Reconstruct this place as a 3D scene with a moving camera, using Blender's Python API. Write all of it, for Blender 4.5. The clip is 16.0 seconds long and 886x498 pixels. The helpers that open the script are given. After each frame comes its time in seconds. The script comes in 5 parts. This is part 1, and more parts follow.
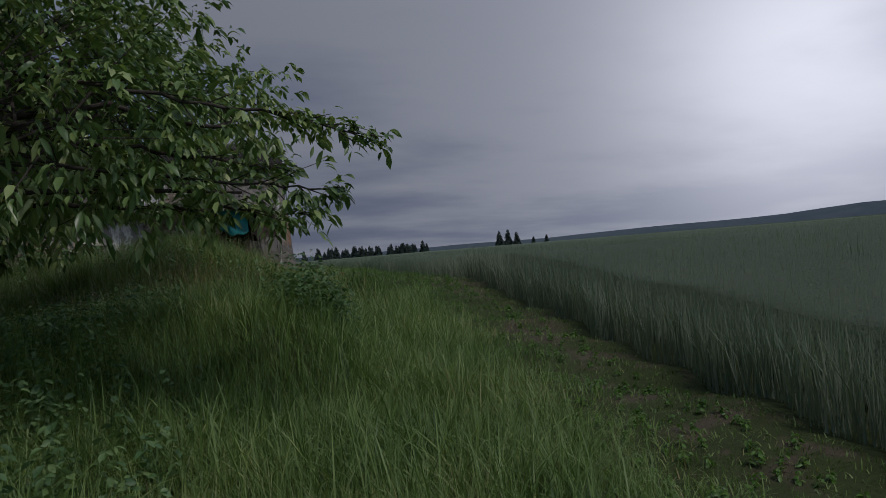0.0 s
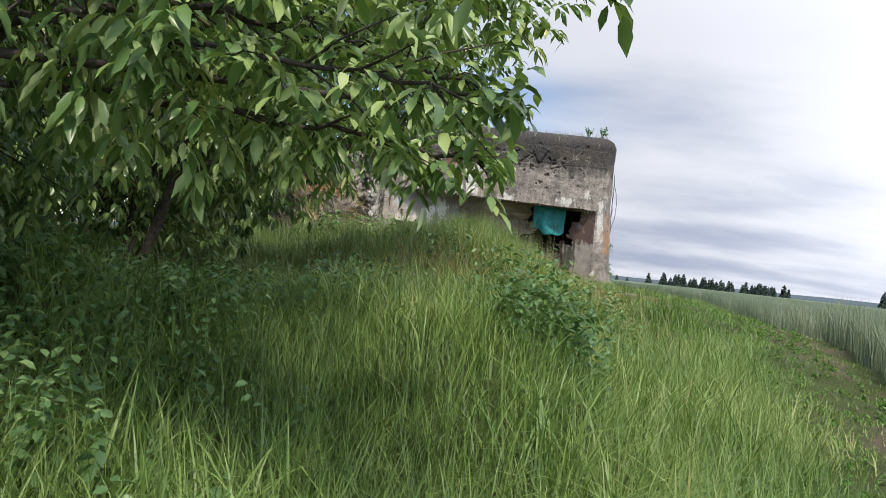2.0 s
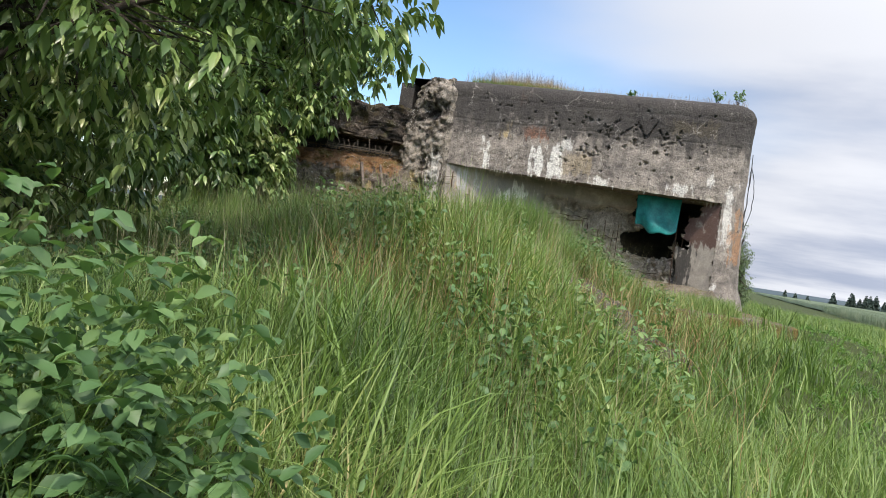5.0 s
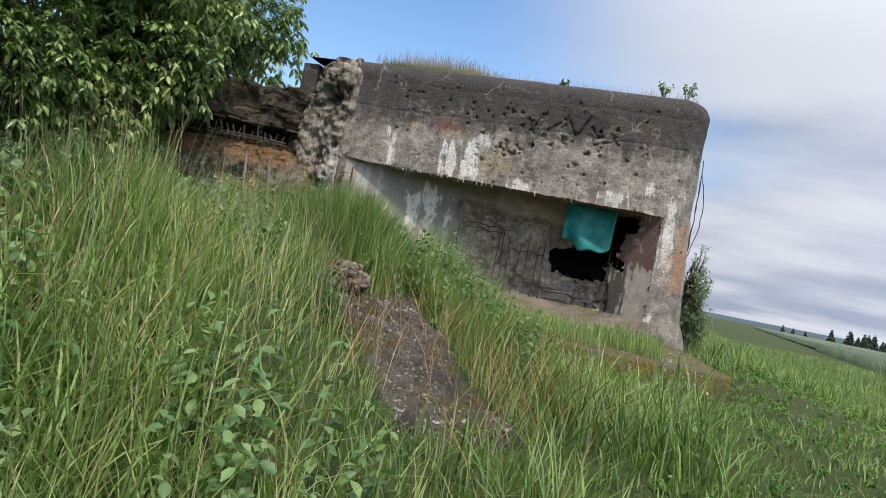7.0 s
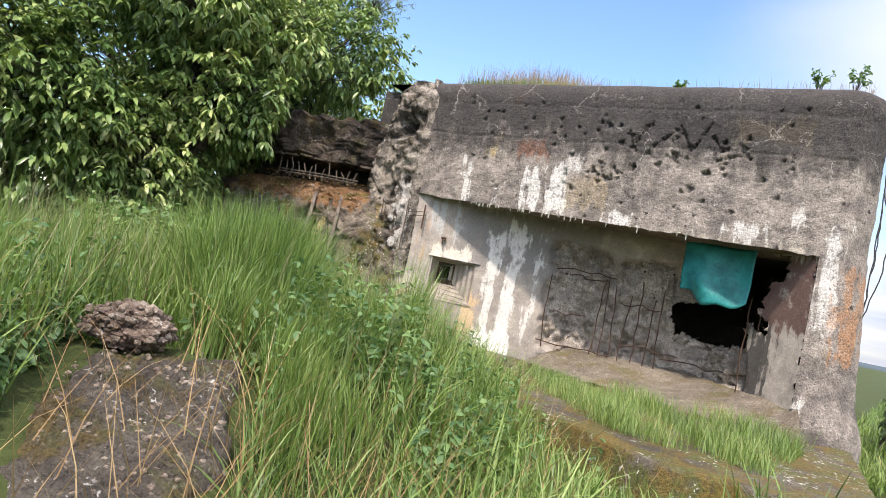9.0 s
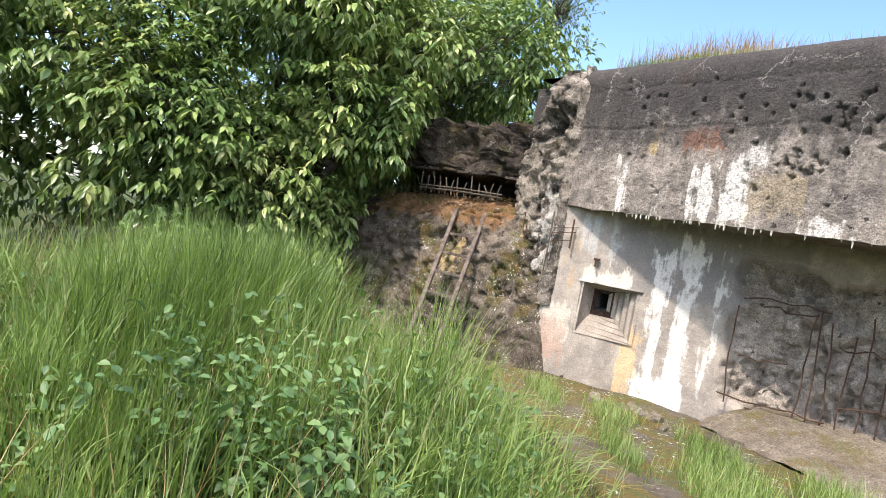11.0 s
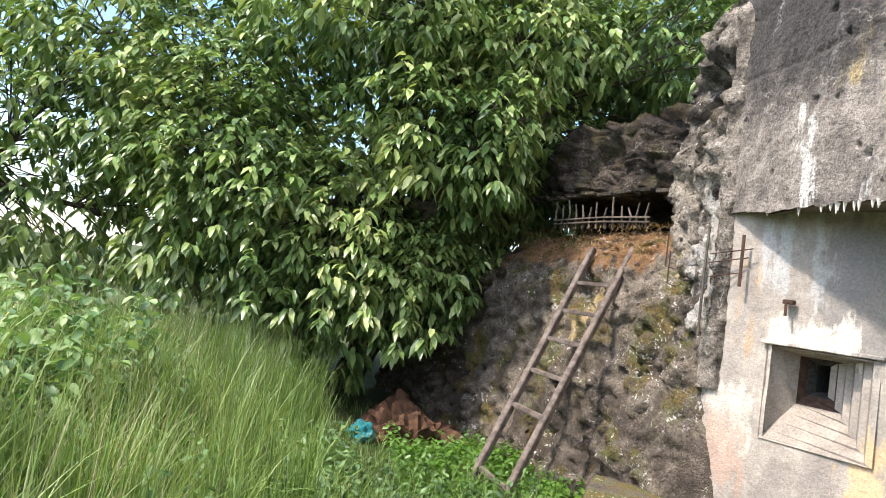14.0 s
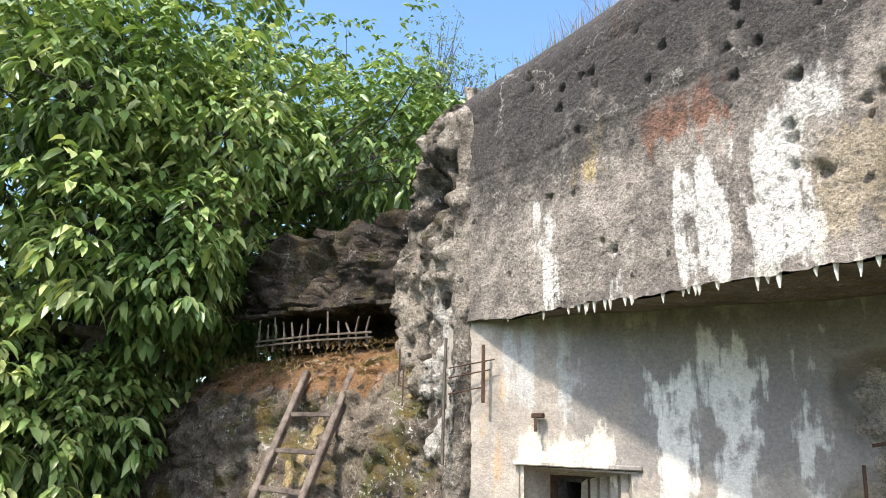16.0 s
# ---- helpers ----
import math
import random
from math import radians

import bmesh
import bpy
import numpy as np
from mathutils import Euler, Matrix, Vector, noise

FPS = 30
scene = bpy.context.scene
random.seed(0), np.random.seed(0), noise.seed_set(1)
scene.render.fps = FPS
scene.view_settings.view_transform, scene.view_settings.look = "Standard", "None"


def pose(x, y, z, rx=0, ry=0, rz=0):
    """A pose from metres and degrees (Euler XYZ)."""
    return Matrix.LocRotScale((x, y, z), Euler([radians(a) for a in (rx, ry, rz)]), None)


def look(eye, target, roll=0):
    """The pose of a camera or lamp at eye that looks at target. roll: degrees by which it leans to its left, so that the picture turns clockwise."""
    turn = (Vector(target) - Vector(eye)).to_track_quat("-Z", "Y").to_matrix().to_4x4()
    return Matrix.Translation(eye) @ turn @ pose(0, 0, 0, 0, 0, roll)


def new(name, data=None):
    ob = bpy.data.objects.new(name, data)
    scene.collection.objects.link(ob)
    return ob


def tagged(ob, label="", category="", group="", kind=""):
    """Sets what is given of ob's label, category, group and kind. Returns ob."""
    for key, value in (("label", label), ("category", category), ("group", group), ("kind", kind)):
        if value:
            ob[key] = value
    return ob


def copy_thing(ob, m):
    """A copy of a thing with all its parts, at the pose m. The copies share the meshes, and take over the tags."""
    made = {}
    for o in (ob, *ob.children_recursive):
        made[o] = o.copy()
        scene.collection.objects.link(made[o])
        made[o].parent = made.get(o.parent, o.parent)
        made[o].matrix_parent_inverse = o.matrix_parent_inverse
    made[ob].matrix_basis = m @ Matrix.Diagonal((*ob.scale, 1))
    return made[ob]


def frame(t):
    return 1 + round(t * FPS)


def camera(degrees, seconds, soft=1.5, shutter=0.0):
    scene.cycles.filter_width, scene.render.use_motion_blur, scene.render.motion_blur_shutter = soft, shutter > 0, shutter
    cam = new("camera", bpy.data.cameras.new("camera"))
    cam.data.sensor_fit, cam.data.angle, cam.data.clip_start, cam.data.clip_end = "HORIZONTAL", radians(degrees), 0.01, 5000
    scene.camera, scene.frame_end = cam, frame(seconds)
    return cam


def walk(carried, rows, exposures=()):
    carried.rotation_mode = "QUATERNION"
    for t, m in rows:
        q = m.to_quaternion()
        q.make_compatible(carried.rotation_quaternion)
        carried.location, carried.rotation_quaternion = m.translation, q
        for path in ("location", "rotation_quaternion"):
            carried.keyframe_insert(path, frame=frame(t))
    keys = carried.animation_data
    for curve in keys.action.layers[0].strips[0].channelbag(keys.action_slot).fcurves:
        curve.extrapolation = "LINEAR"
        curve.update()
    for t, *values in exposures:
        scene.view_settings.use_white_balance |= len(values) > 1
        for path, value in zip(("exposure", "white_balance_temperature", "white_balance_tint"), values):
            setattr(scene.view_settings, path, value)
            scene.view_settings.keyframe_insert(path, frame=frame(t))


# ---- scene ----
cam = camera(63.8, 16.0, soft=0.35)
PATH = [
    (0, (1.482, -20.161, 0.444), (2.287, -18.33, 0.445), -4.7),
    (0.5, (1.8, -19.524, 0.408), (2.242, -17.577, 0.293), -0.3),
    (1, (2.122, -18.901, 0.388), (2.299, -16.91, 0.315), 3.8),
    (1.5, (2.448, -18.29, 0.382), (2.416, -16.292, 0.474), 4.2),
    (2, (2.779, -17.692, 0.392), (2.651, -15.696, 0.423), 6.2),
    (2.5, (3.113, -17.106, 0.417), (2.958, -15.112, 0.404), 9.3),
    (3, (3.451, -16.534, 0.458), (3.25, -14.545, 0.511), 10.3),
    (3.2, (3.587, -16.308, 0.478), (3.332, -14.327, 0.568), 9.8),
    (5.3, (4.421, -13.238, 0.546), (3.812, -11.333, 0.512), 10.1),
    (5.5, (4.538, -12.908, 0.58), (3.932, -11.002, 0.543), 11.6),
    (6, (4.809, -12.256, 0.63), (4.225, -10.343, 0.652), 11.3),
    (6.5, (5.16, -11.636, 0.708), (4.615, -9.712, 0.756), 11.5),
    (7, (5.366, -11.037, 0.697), (4.789, -9.122, 0.732), 11.4),
    (7.5, (5.79, -10.316, 0.772), (5.053, -8.457, 0.796), 10.8),
    (8, (6.171, -9.559, 0.85), (5.244, -7.787, 0.878), 10.4),
    (8.5, (6.368, -8.867, 0.866), (5.284, -7.187, 0.917), 11.9),
    (9, (6.33, -8.193, 0.981), (5.191, -6.551, 1.062), 11.8),
    (9.5, (6.33, -7.429, 1.099), (5.086, -5.864, 1.168), 11.5),
    (9.7, (6.417, -7.289, 1.196), (5.091, -5.793, 1.249), 12.3),
    (11.8, (5.893, -4.978, 1.345), (4.219, -3.884, 1.322), 9.6),
    (12, (5.812, -4.681, 1.3), (4.143, -3.58, 1.265), 9.3),
    (12.5, (5.588, -3.836, 1.143), (3.901, -2.775, 1.304), 8.0),
    (13, (5.306, -3.33, 1.349), (3.434, -2.626, 1.394), 6.2),
    (13.5, (4.987, -2.92, 1.402), (3.024, -2.543, 1.462), 7.8),
    (14, (4.648, -2.61, 1.381), (2.669, -2.341, 1.477), 7.5),
    (14.5, (4.219, -2.4, 1.378), (2.255, -2.059, 1.529), 8.3),
    (15, (3.87, -2.374, 1.389), (1.967, -1.84, 1.696), 6.1),
    (15.5, (3.736, -2.509, 1.345), (1.959, -1.725, 1.824), 2.8),
    (16, (3.728, -2.57, 1.398), (2.101, -1.529, 1.915), 1.9),
]
walk(cam, [(t, look(eye, target, roll)) for t, eye, target, roll in PATH], exposures=((0.0, -1.72, 5900, 16), (0.5, -1.7, 5900, 16), (0.8, -0.6, 6300, 13), (1.2, 0.35, 6500, 12), (3.0, 0.42, 6500, 12), (5.5, 0.55, 6600, 11), (7.5, 0.25, 6400, 13), (9.0, 0.95, 6700, 16), (12.0, 1.2, 6600, 15), (15.0, 1.4, 6500, 13), (16.0, 1.35, 6600, 12)))

# ---- world, sun ----
SUN_DIR = Vector((0.26, -1.0, 1.5)).normalized()
world = bpy.data.worlds.new("sky")
scene.world = world
world.use_nodes = True


class Net:
    """Short-hand for building a node tree."""

    def __init__(self, tree):
        self.t = tree
        tree.nodes.clear()

    def n(self, kind, ins=(), out=0):
        nd = self.t.nodes.new(kind)
        self.fill(nd, ins)
        return nd.outputs[out] if nd.outputs else nd

    def fill(self, nd, ins):
        for key, v in (ins.items() if isinstance(ins, dict) else enumerate(ins)):
            if v is None:
                continue
            if isinstance(v, bpy.types.NodeSocket):
                self.t.links.new(v, nd.inputs[key])
            else:
                nd.inputs[key].default_value = v

    def m(self, op, a, b=None, c=None):
        nd = self.t.nodes.new("ShaderNodeMath")
        nd.operation = op
        self.fill(nd, (a, b, c))
        return nd.outputs[0]

    def v(self, op, a, b=None, by=None):
        nd = self.t.nodes.new("ShaderNodeVectorMath")
        nd.operation = op
        self.fill(nd, {0: a, 1: b, 3: by})
        return nd.outputs[1 if op == "DOT_PRODUCT" else 0]

    def mix(self, f, a, b, blend="MIX"):
        nd = self.t.nodes.new("ShaderNodeMix")
        nd.data_type, nd.blend_type = "RGBA", blend
        self.fill(nd, {0: f, 6: a, 7: b})
        return nd.outputs[2]

    def split(self, vec):
        nd = self.t.nodes.new("ShaderNodeSeparateXYZ")
        self.t.links.new(vec, nd.inputs[0])
        return nd.outputs

    def noise(self, vec, scale, detail=4, rough=0.55, out=0):
        return self.n("ShaderNodeTexNoise", {"Vector": vec, "Scale": scale, "Detail": detail, "Roughness": rough}, out=out)

    def ramp(self, f, lo, hi, a=0.0, b=1.0):
        nd = self.t.nodes.new("ShaderNodeMapRange")
        nd.interpolation_type = "SMOOTHSTEP"
        self.fill(nd, (f, lo, hi, a, b))
        return nd.outputs[0]

    def scaled(self, vec, x, y, z):
        return self.v("MULTIPLY", vec, (x, y, z))


def col(r, g, b):
    return (r, g, b, 1.0)


wn = Net(world.node_tree)
coord = wn.n("ShaderNodeTexCoord", out=0)
up_x, up_y, up_z = wn.split(coord)
lift = wn.m("ADD", wn.m("MAXIMUM", up_z, 0.0), 0.13)
flat = wn.n("ShaderNodeCombineXYZ", (wn.m("DIVIDE", up_x, lift), wn.m("DIVIDE", up_y, lift), up_z))
sky_node = wn.t.nodes.new("ShaderNodeTexSky")
sky_node.sky_type, sky_node.sun_disc = "NISHITA", False
sky_node.sun_elevation, sky_node.sun_rotation = math.asin(SUN_DIR.z), math.atan2(SUN_DIR.x, SUN_DIR.y)
sky_node.dust_density, sky_node.ozone_density = 0.6, 2.0
sky = sky_node.outputs[0]
sky = wn.n("ShaderNodeHueSaturation", {"Saturation": 1.12, "Value": 1.25, "Color": sky})
toward = wn.v("DOT_PRODUCT", coord, (0.77, 0.62, 0.16))
big = wn.noise(wn.scaled(flat, 0.32, 0.32, 1.0), 1.0, 4, 0.5)
fine = wn.noise(wn.scaled(flat, 0.55, 0.8, 2.0), 1.0, 6, 0.52)
cover = wn.m("ADD", wn.m("MULTIPLY_ADD", big, 0.50, wn.m("MULTIPLY", fine, 0.28)), wn.m("MULTIPLY", wn.ramp(toward, 0.25, 0.90), 0.40))
low = wn.ramp(up_z, 0.22, 0.03, 0.0, 0.16)
mask = wn.ramp(wn.m("ADD", cover, low), 0.46, 0.82)
glow = wn.m("POWER", wn.m("MAXIMUM", wn.v("DOT_PRODUCT", coord, (0.778, 0.595, 0.202)), 0.0), 45.0)
shade = wn.ramp(wn.m("MULTIPLY_ADD", fine, 0.6, wn.m("MULTIPLY", big, 0.4)), 0.40, 0.58)
cloud = wn.mix(1.0, wn.mix(shade, col(2.0, 2.35, 3.15), col(4.3, 4.5, 4.9)), wn.mix(wn.ramp(up_z, 0.30, 1.0), col(1, 1, 1), col(4.2, 4.0, 3.7)), "MULTIPLY")
broad = wn.m("POWER", wn.m("MAXIMUM", wn.v("DOT_PRODUCT", coord, (0.778, 0.595, 0.202)), 0.0), 7.0)
cloud = wn.mix(1.0, wn.mix(broad, col(0, 0, 0), col(3.6, 3.7, 3.9)), cloud, "ADD")
glow_col = wn.mix(1.0, wn.mix(glow, col(0, 0, 0), col(13.0, 12.6, 12.0)), cloud, "ADD")
veil = wn.m("POWER", wn.m("MAXIMUM", wn.v("DOT_PRODUCT", coord, tuple(SUN_DIR)), 0.0), 4.0)
lit_sky = wn.mix(1.0, wn.mix(mask, sky, glow_col), wn.mix(veil, col(0, 0, 0), col(11.0, 10.2, 9.0)), "ADD")
wn.n("ShaderNodeOutputWorld", (wn.n("ShaderNodeBackground", (lit_sky, 0.125)),))

sun = new("sun", bpy.data.lights.new("sun", "SUN"))
sun.data.energy, sun.data.angle, sun.data.color = 2.9, radians(3.0), (1.0, 0.92, 0.80)
sun.matrix_world = look(SUN_DIR * 50, (0, 0, 0))


# ---- materials ----
def material(name):
    mat = bpy.data.materials.new(name)
    mat.use_nodes = True
    return mat, Net(mat.node_tree)


def finish(net, color, rough=0.9, height=None, strength=0.4, distance=0.02, **extra):
    ins = {"Base Color": color, "Roughness": rough, "Specular IOR Level": 0.25}
    ins.update(extra)
    if height is not None:
        ins["Normal"] = net.n("ShaderNodeBump", {"Strength": strength, "Distance": distance, "Height": height})
    net.n("ShaderNodeOutputMaterial", (net.n("ShaderNodeBsdfPrincipled", ins),))


def patch_mask(net, p, runs, x0, x1, z0, z1, soft=0.035):
    """A blotch between two heights and two widths on a wall, with a ragged rim and runs (p: warped position)."""
    s = net.split(p)
    dx = net.m("SUBTRACT", net.m("ABSOLUTE", net.m("SUBTRACT", s[0], (x0 + x1) / 2)), (x1 - x0) / 2)
    dz = net.m("SUBTRACT", net.m("ABSOLUTE", net.m("SUBTRACT", s[2], (z0 + z1) / 2)), (z1 - z0) / 2)
    return net.ramp(net.m("ADD", net.m("MAXIMUM", dx, dz), runs), soft, -soft)


WHITE, ORANGE, YELLOW, RED, GREY, BLACK = col(0.64, 0.62, 0.57), col(0.42, 0.20, 0.08), col(0.55, 0.42, 0.20), col(0.30, 0.12, 0.06), col(0.36, 0.35, 0.33), col(0.03, 0.03, 0.03)


def concrete(name, pale, dark, blotches=(), crust=0.0, moss=0.0, fleck=0.0, relief=0.02, pit_shade=0.0, split=(0.32, 0.68), green=(0.50, 0.62), coarse=0.75):
    mat, k = material(name)
    p = k.n("ShaderNodeNewGeometry", out=0)
    warp = k.v("ADD", k.v("SCALE", k.v("SUBTRACT", k.noise(p, 7.0, 6, 0.65, out=1), (0.5, 0.5, 0.5)), by=0.30), p)
    broad, mid, grain = k.noise(p, 0.9, 6, 0.6), k.noise(p, 6.0, 6, 0.65), k.noise(p, 55.0, 5, 0.7)
    streak = k.noise(k.scaled(warp, 4.5, 4.5, 0.9), 1.0, 7, 0.65)
    c = k.mix(k.ramp(k.m("MULTIPLY_ADD", mid, 0.45, k.m("MULTIPLY", broad, 0.55)), *split), dark, pale)
    c = k.mix(k.m("MULTIPLY", k.ramp(streak, 0.5, 0.72), 0.45), c, dark)
    c = k.mix(k.m("MULTIPLY", k.ramp(mid, 0.52, 0.72), 0.35), c, pale)
    runs = k.m("MULTIPLY", k.m("SUBTRACT", k.noise(k.scaled(p, 11.0, 11.0, 1.6), 1.0, 5, 0.6), 0.47), 0.55)
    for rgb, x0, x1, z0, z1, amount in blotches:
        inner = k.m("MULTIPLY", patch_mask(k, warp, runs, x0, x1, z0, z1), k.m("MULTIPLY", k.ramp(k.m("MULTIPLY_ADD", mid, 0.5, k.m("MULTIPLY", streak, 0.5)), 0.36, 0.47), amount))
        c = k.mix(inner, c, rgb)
    if crust:
        up = k.m("ADD", k.ramp(k.split(warp)[2], 2.2, 3.8, 0.0, 0.50), k.m("MULTIPLY_ADD", streak, 0.7, k.m("MULTIPLY", broad, 0.55)))
        c = k.mix(k.m("MULTIPLY", k.ramp(up, 0.72, 0.98), crust), c, col(0.040, 0.037, 0.035))
    if moss:
        spots = k.m("MULTIPLY", k.ramp(k.noise(p, 2.6, 6, 0.65), *green), moss)
        c = k.mix(spots, c, k.mix(k.ramp(mid, 0.4, 0.6), col(0.15, 0.105, 0.025), col(0.085, 0.098, 0.022)))
    if fleck:
        cell = k.n("ShaderNodeTexVoronoi", {"Vector": warp, "Scale": 16.0}, out=0)
        spots = k.m("MULTIPLY", k.ramp(cell, 0.30, 0.16), k.m("MULTIPLY", k.ramp(k.noise(p, 3.0, 3), 0.45, 0.6), fleck))
        c = k.mix(spots, c, col(0.62, 0.60, 0.55))
    # black spots colour in the shade of pits too small for the mesh
    if pit_shade:
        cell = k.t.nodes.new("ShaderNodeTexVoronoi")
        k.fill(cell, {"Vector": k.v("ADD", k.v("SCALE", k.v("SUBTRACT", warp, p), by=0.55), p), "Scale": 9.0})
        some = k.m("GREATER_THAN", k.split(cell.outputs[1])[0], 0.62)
        c = k.mix(k.m("MULTIPLY", k.m("MULTIPLY", k.ramp(cell.outputs[0], 0.23, 0.17), some), k.m("MULTIPLY", k.ramp(k.noise(p, 1.7, 3), 0.45, 0.55), pit_shade)), c, col(0.025, 0.022, 0.02))
        vein = k.t.nodes.new("ShaderNodeTexVoronoi")
        vein.feature = "DISTANCE_TO_EDGE"
        k.fill(vein, {"Vector": k.scaled(warp, 0.8, 0.8, 1.5), "Scale": 1.5})
        fissure = k.m("MULTIPLY", k.ramp(vein.outputs[0], 0.008, 0.003), k.ramp(k.noise(p, 2.3, 2), 0.46, 0.54))
        c = k.mix(k.m("MULTIPLY", fissure, 0.45), c, col(0.50, 0.47, 0.42))
    specks = k.m("MULTIPLY", k.ramp(k.noise(p, 28.0, 6, 0.75), 0.53, 0.63), coarse)
    c = k.mix(specks, c, dark)
    c = k.mix(coarse, c, k.mix(k.ramp(k.m("MULTIPLY_ADD", grain, 0.6, k.m("MULTIPLY", k.noise(p, 120.0, 3, 0.8), 0.4)), 0.30, 0.70), col(0.25, 0.25, 0.25), col(1.75, 1.75, 1.75)), "MULTIPLY")
    h = k.m("ADD", k.m("MULTIPLY", grain, 0.7), k.m("ADD", k.m("MULTIPLY", mid, 0.4), k.m("MULTIPLY", k.noise(p, 24.0, 6, 0.75), 1.0)))
    finish(k, c, 0.93, h, min(1.0, coarse * 1.35), relief)
    return mat


FACE = concrete("weathered grey concrete", col(0.35, 0.308, 0.262), col(0.105, 0.092, 0.083), (
    (WHITE, 0.75, 0.83, 2.10, 2.66, 1.0), (WHITE, 0.72, 0.90, 2.56, 2.68, 0.9), (WHITE, 1.70, 1.96, 2.10, 2.66, 0.95), (WHITE, 2.06, 2.30, 2.10, 2.74, 0.95), (WHITE, 2.22, 2.50, 2.62, 2.90, 0.8), (ORANGE, 1.36, 1.52, 3.44, 3.66, 0.8),
    (WHITE, 1.28, 1.36, 2.12, 2.36, 0.7), (col(0.58, 0.55, 0.48), 0.25, 3.4, 1.97, 2.055, 0.9), (col(0.50, 0.45, 0.36), 3.4, 5.3, 1.97, 2.04, 0.6), (WHITE, 0.95, 1.0, 2.95, 3.35, 0.5),
    (YELLOW, 1.07, 1.17, 2.80, 3.05, 0.9), (RED, 1.50, 1.98, 2.78, 3.04, 0.75), (WHITE, 2.66, 3.06, 3.20, 3.34, 0.9),
    (YELLOW, 4.10, 5.05, 3.16, 3.42, 0.7), (WHITE, 5.36, 5.50, 1.25, 2.35, 0.8), (ORANGE, 5.55, 5.75, 0.95, 1.9, 0.6),
    (YELLOW, 2.36, 2.85, 2.2, 2.62, 0.22), (WHITE, 2.92, 3.22, 2.03, 2.16, 0.9), (WHITE, 4.22, 4.72, 2.10, 2.24, 0.7),
    (WHITE, 5.00, 5.10, 2.30, 2.46, 0.7), (WHITE, 3.6, 4.4, 3.50, 3.58, 0.6), (BLACK, 3.55, 4.25, 3.0, 3.5, 0.75), (BLACK, 2.9, 3.5, 3.12, 3.3, 0.4), (BLACK, 0.5, 2.6, 3.42, 3.62, 0.35), (WHITE, 5.1, 5.4, 0.25, 0.5, 0.8)), crust=0.92, pit_shade=0.9, split=(0.37, 0.62))
CREAM = col(0.62, 0.57, 0.48)
RECESS = concrete("plastered recess wall", col(0.47, 0.42, 0.355), col(0.24, 0.215, 0.19), (
    # first patch, dark grey, puts the lintel's shade on the wall into colour
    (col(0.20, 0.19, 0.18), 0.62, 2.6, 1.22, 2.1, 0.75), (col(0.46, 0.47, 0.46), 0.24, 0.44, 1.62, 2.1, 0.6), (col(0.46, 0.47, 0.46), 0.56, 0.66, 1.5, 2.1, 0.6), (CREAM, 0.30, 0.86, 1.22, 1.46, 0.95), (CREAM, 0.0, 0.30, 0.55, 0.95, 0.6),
    (WHITE, 1.12, 1.25, 0.2, 1.75, 0.95), (WHITE, 1.34, 1.56, -0.1, 1.95, 0.95), (WHITE, 1.72, 1.80, 0.3, 1.9, 0.8), (col(0.74, 0.73, 0.70), 1.02, 1.60, -0.2, 0.42, 1.0), (col(0.58, 0.41, 0.22), 0.86, 1.10, 0.1, 0.85, 0.75), (col(0.50, 0.28, 0.12), 0.47, 0.53, 1.38, 1.56, 0.8),
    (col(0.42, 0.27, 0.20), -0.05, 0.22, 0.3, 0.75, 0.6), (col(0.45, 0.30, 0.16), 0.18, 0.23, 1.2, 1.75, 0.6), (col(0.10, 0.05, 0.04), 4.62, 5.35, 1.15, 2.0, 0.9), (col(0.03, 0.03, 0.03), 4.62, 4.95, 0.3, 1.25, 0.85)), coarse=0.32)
RUBBLE = concrete("rough broken masonry", col(0.27, 0.225, 0.175), col(0.060, 0.048, 0.038), ((col(0.26, 0.13, 0.05), -3.2, -0.95, 1.72, 2.35, 0.75), (YELLOW, -1.6, -1.35, 1.0, 1.5, 0.7)), moss=0.8, fleck=0.9, relief=0.035, pit_shade=0.8, split=(0.38, 0.66))
PIER = concrete("pale broken masonry", col(0.36, 0.315, 0.26), col(0.050, 0.043, 0.036), ((YELLOW, -0.98, -0.55, 1.45, 1.85, 0.9), (WHITE, -0.35, -0.05, 1.3, 2.3, 0.7)), moss=0.35, fleck=0.6, relief=0.035, pit_shade=0.9, split=(0.41, 0.57), green=(0.56, 0.66))
BROKEN = concrete("broken concrete core", col(0.60, 0.525, 0.44), col(0.25, 0.215, 0.18), relief=0.03, pit_shade=0.9, split=(0.40, 0.60), coarse=0.85)
APRON = concrete("sloping concrete apron", col(0.27, 0.23, 0.18), col(0.11, 0.092, 0.07), moss=0.6, fleck=0.3)
PAVING = concrete("mossy concrete ledge", col(0.17, 0.145, 0.115), col(0.055, 0.046, 0.036), moss=0.85, fleck=1.0, green=(0.38, 0.52))
BLOCK = concrete("lichen covered concrete", col(0.165, 0.145, 0.12), col(0.042, 0.036, 0.030), moss=0.7, fleck=1.0, relief=0.05)
SLAB = concrete("dark stained slab", col(0.15, 0.12, 0.095), col(0.04, 0.033, 0.028), moss=0.4, fleck=0.3, relief=0.06, pit_shade=0.6, split=(0.42, 0.60))
# darker copy of the recess plaster, paints shade onto the slit's steps
STEP_SHADE = concrete("shaded plaster", col(0.38, 0.335, 0.28), col(0.22, 0.19, 0.16), coarse=0.4)
# near-black colour stands in for the gloom inside slit, chamber and opening
DARK = concrete("inner walls coloured as unlit", col(0.09, 0.085, 0.08), col(0.03, 0.03, 0.03))
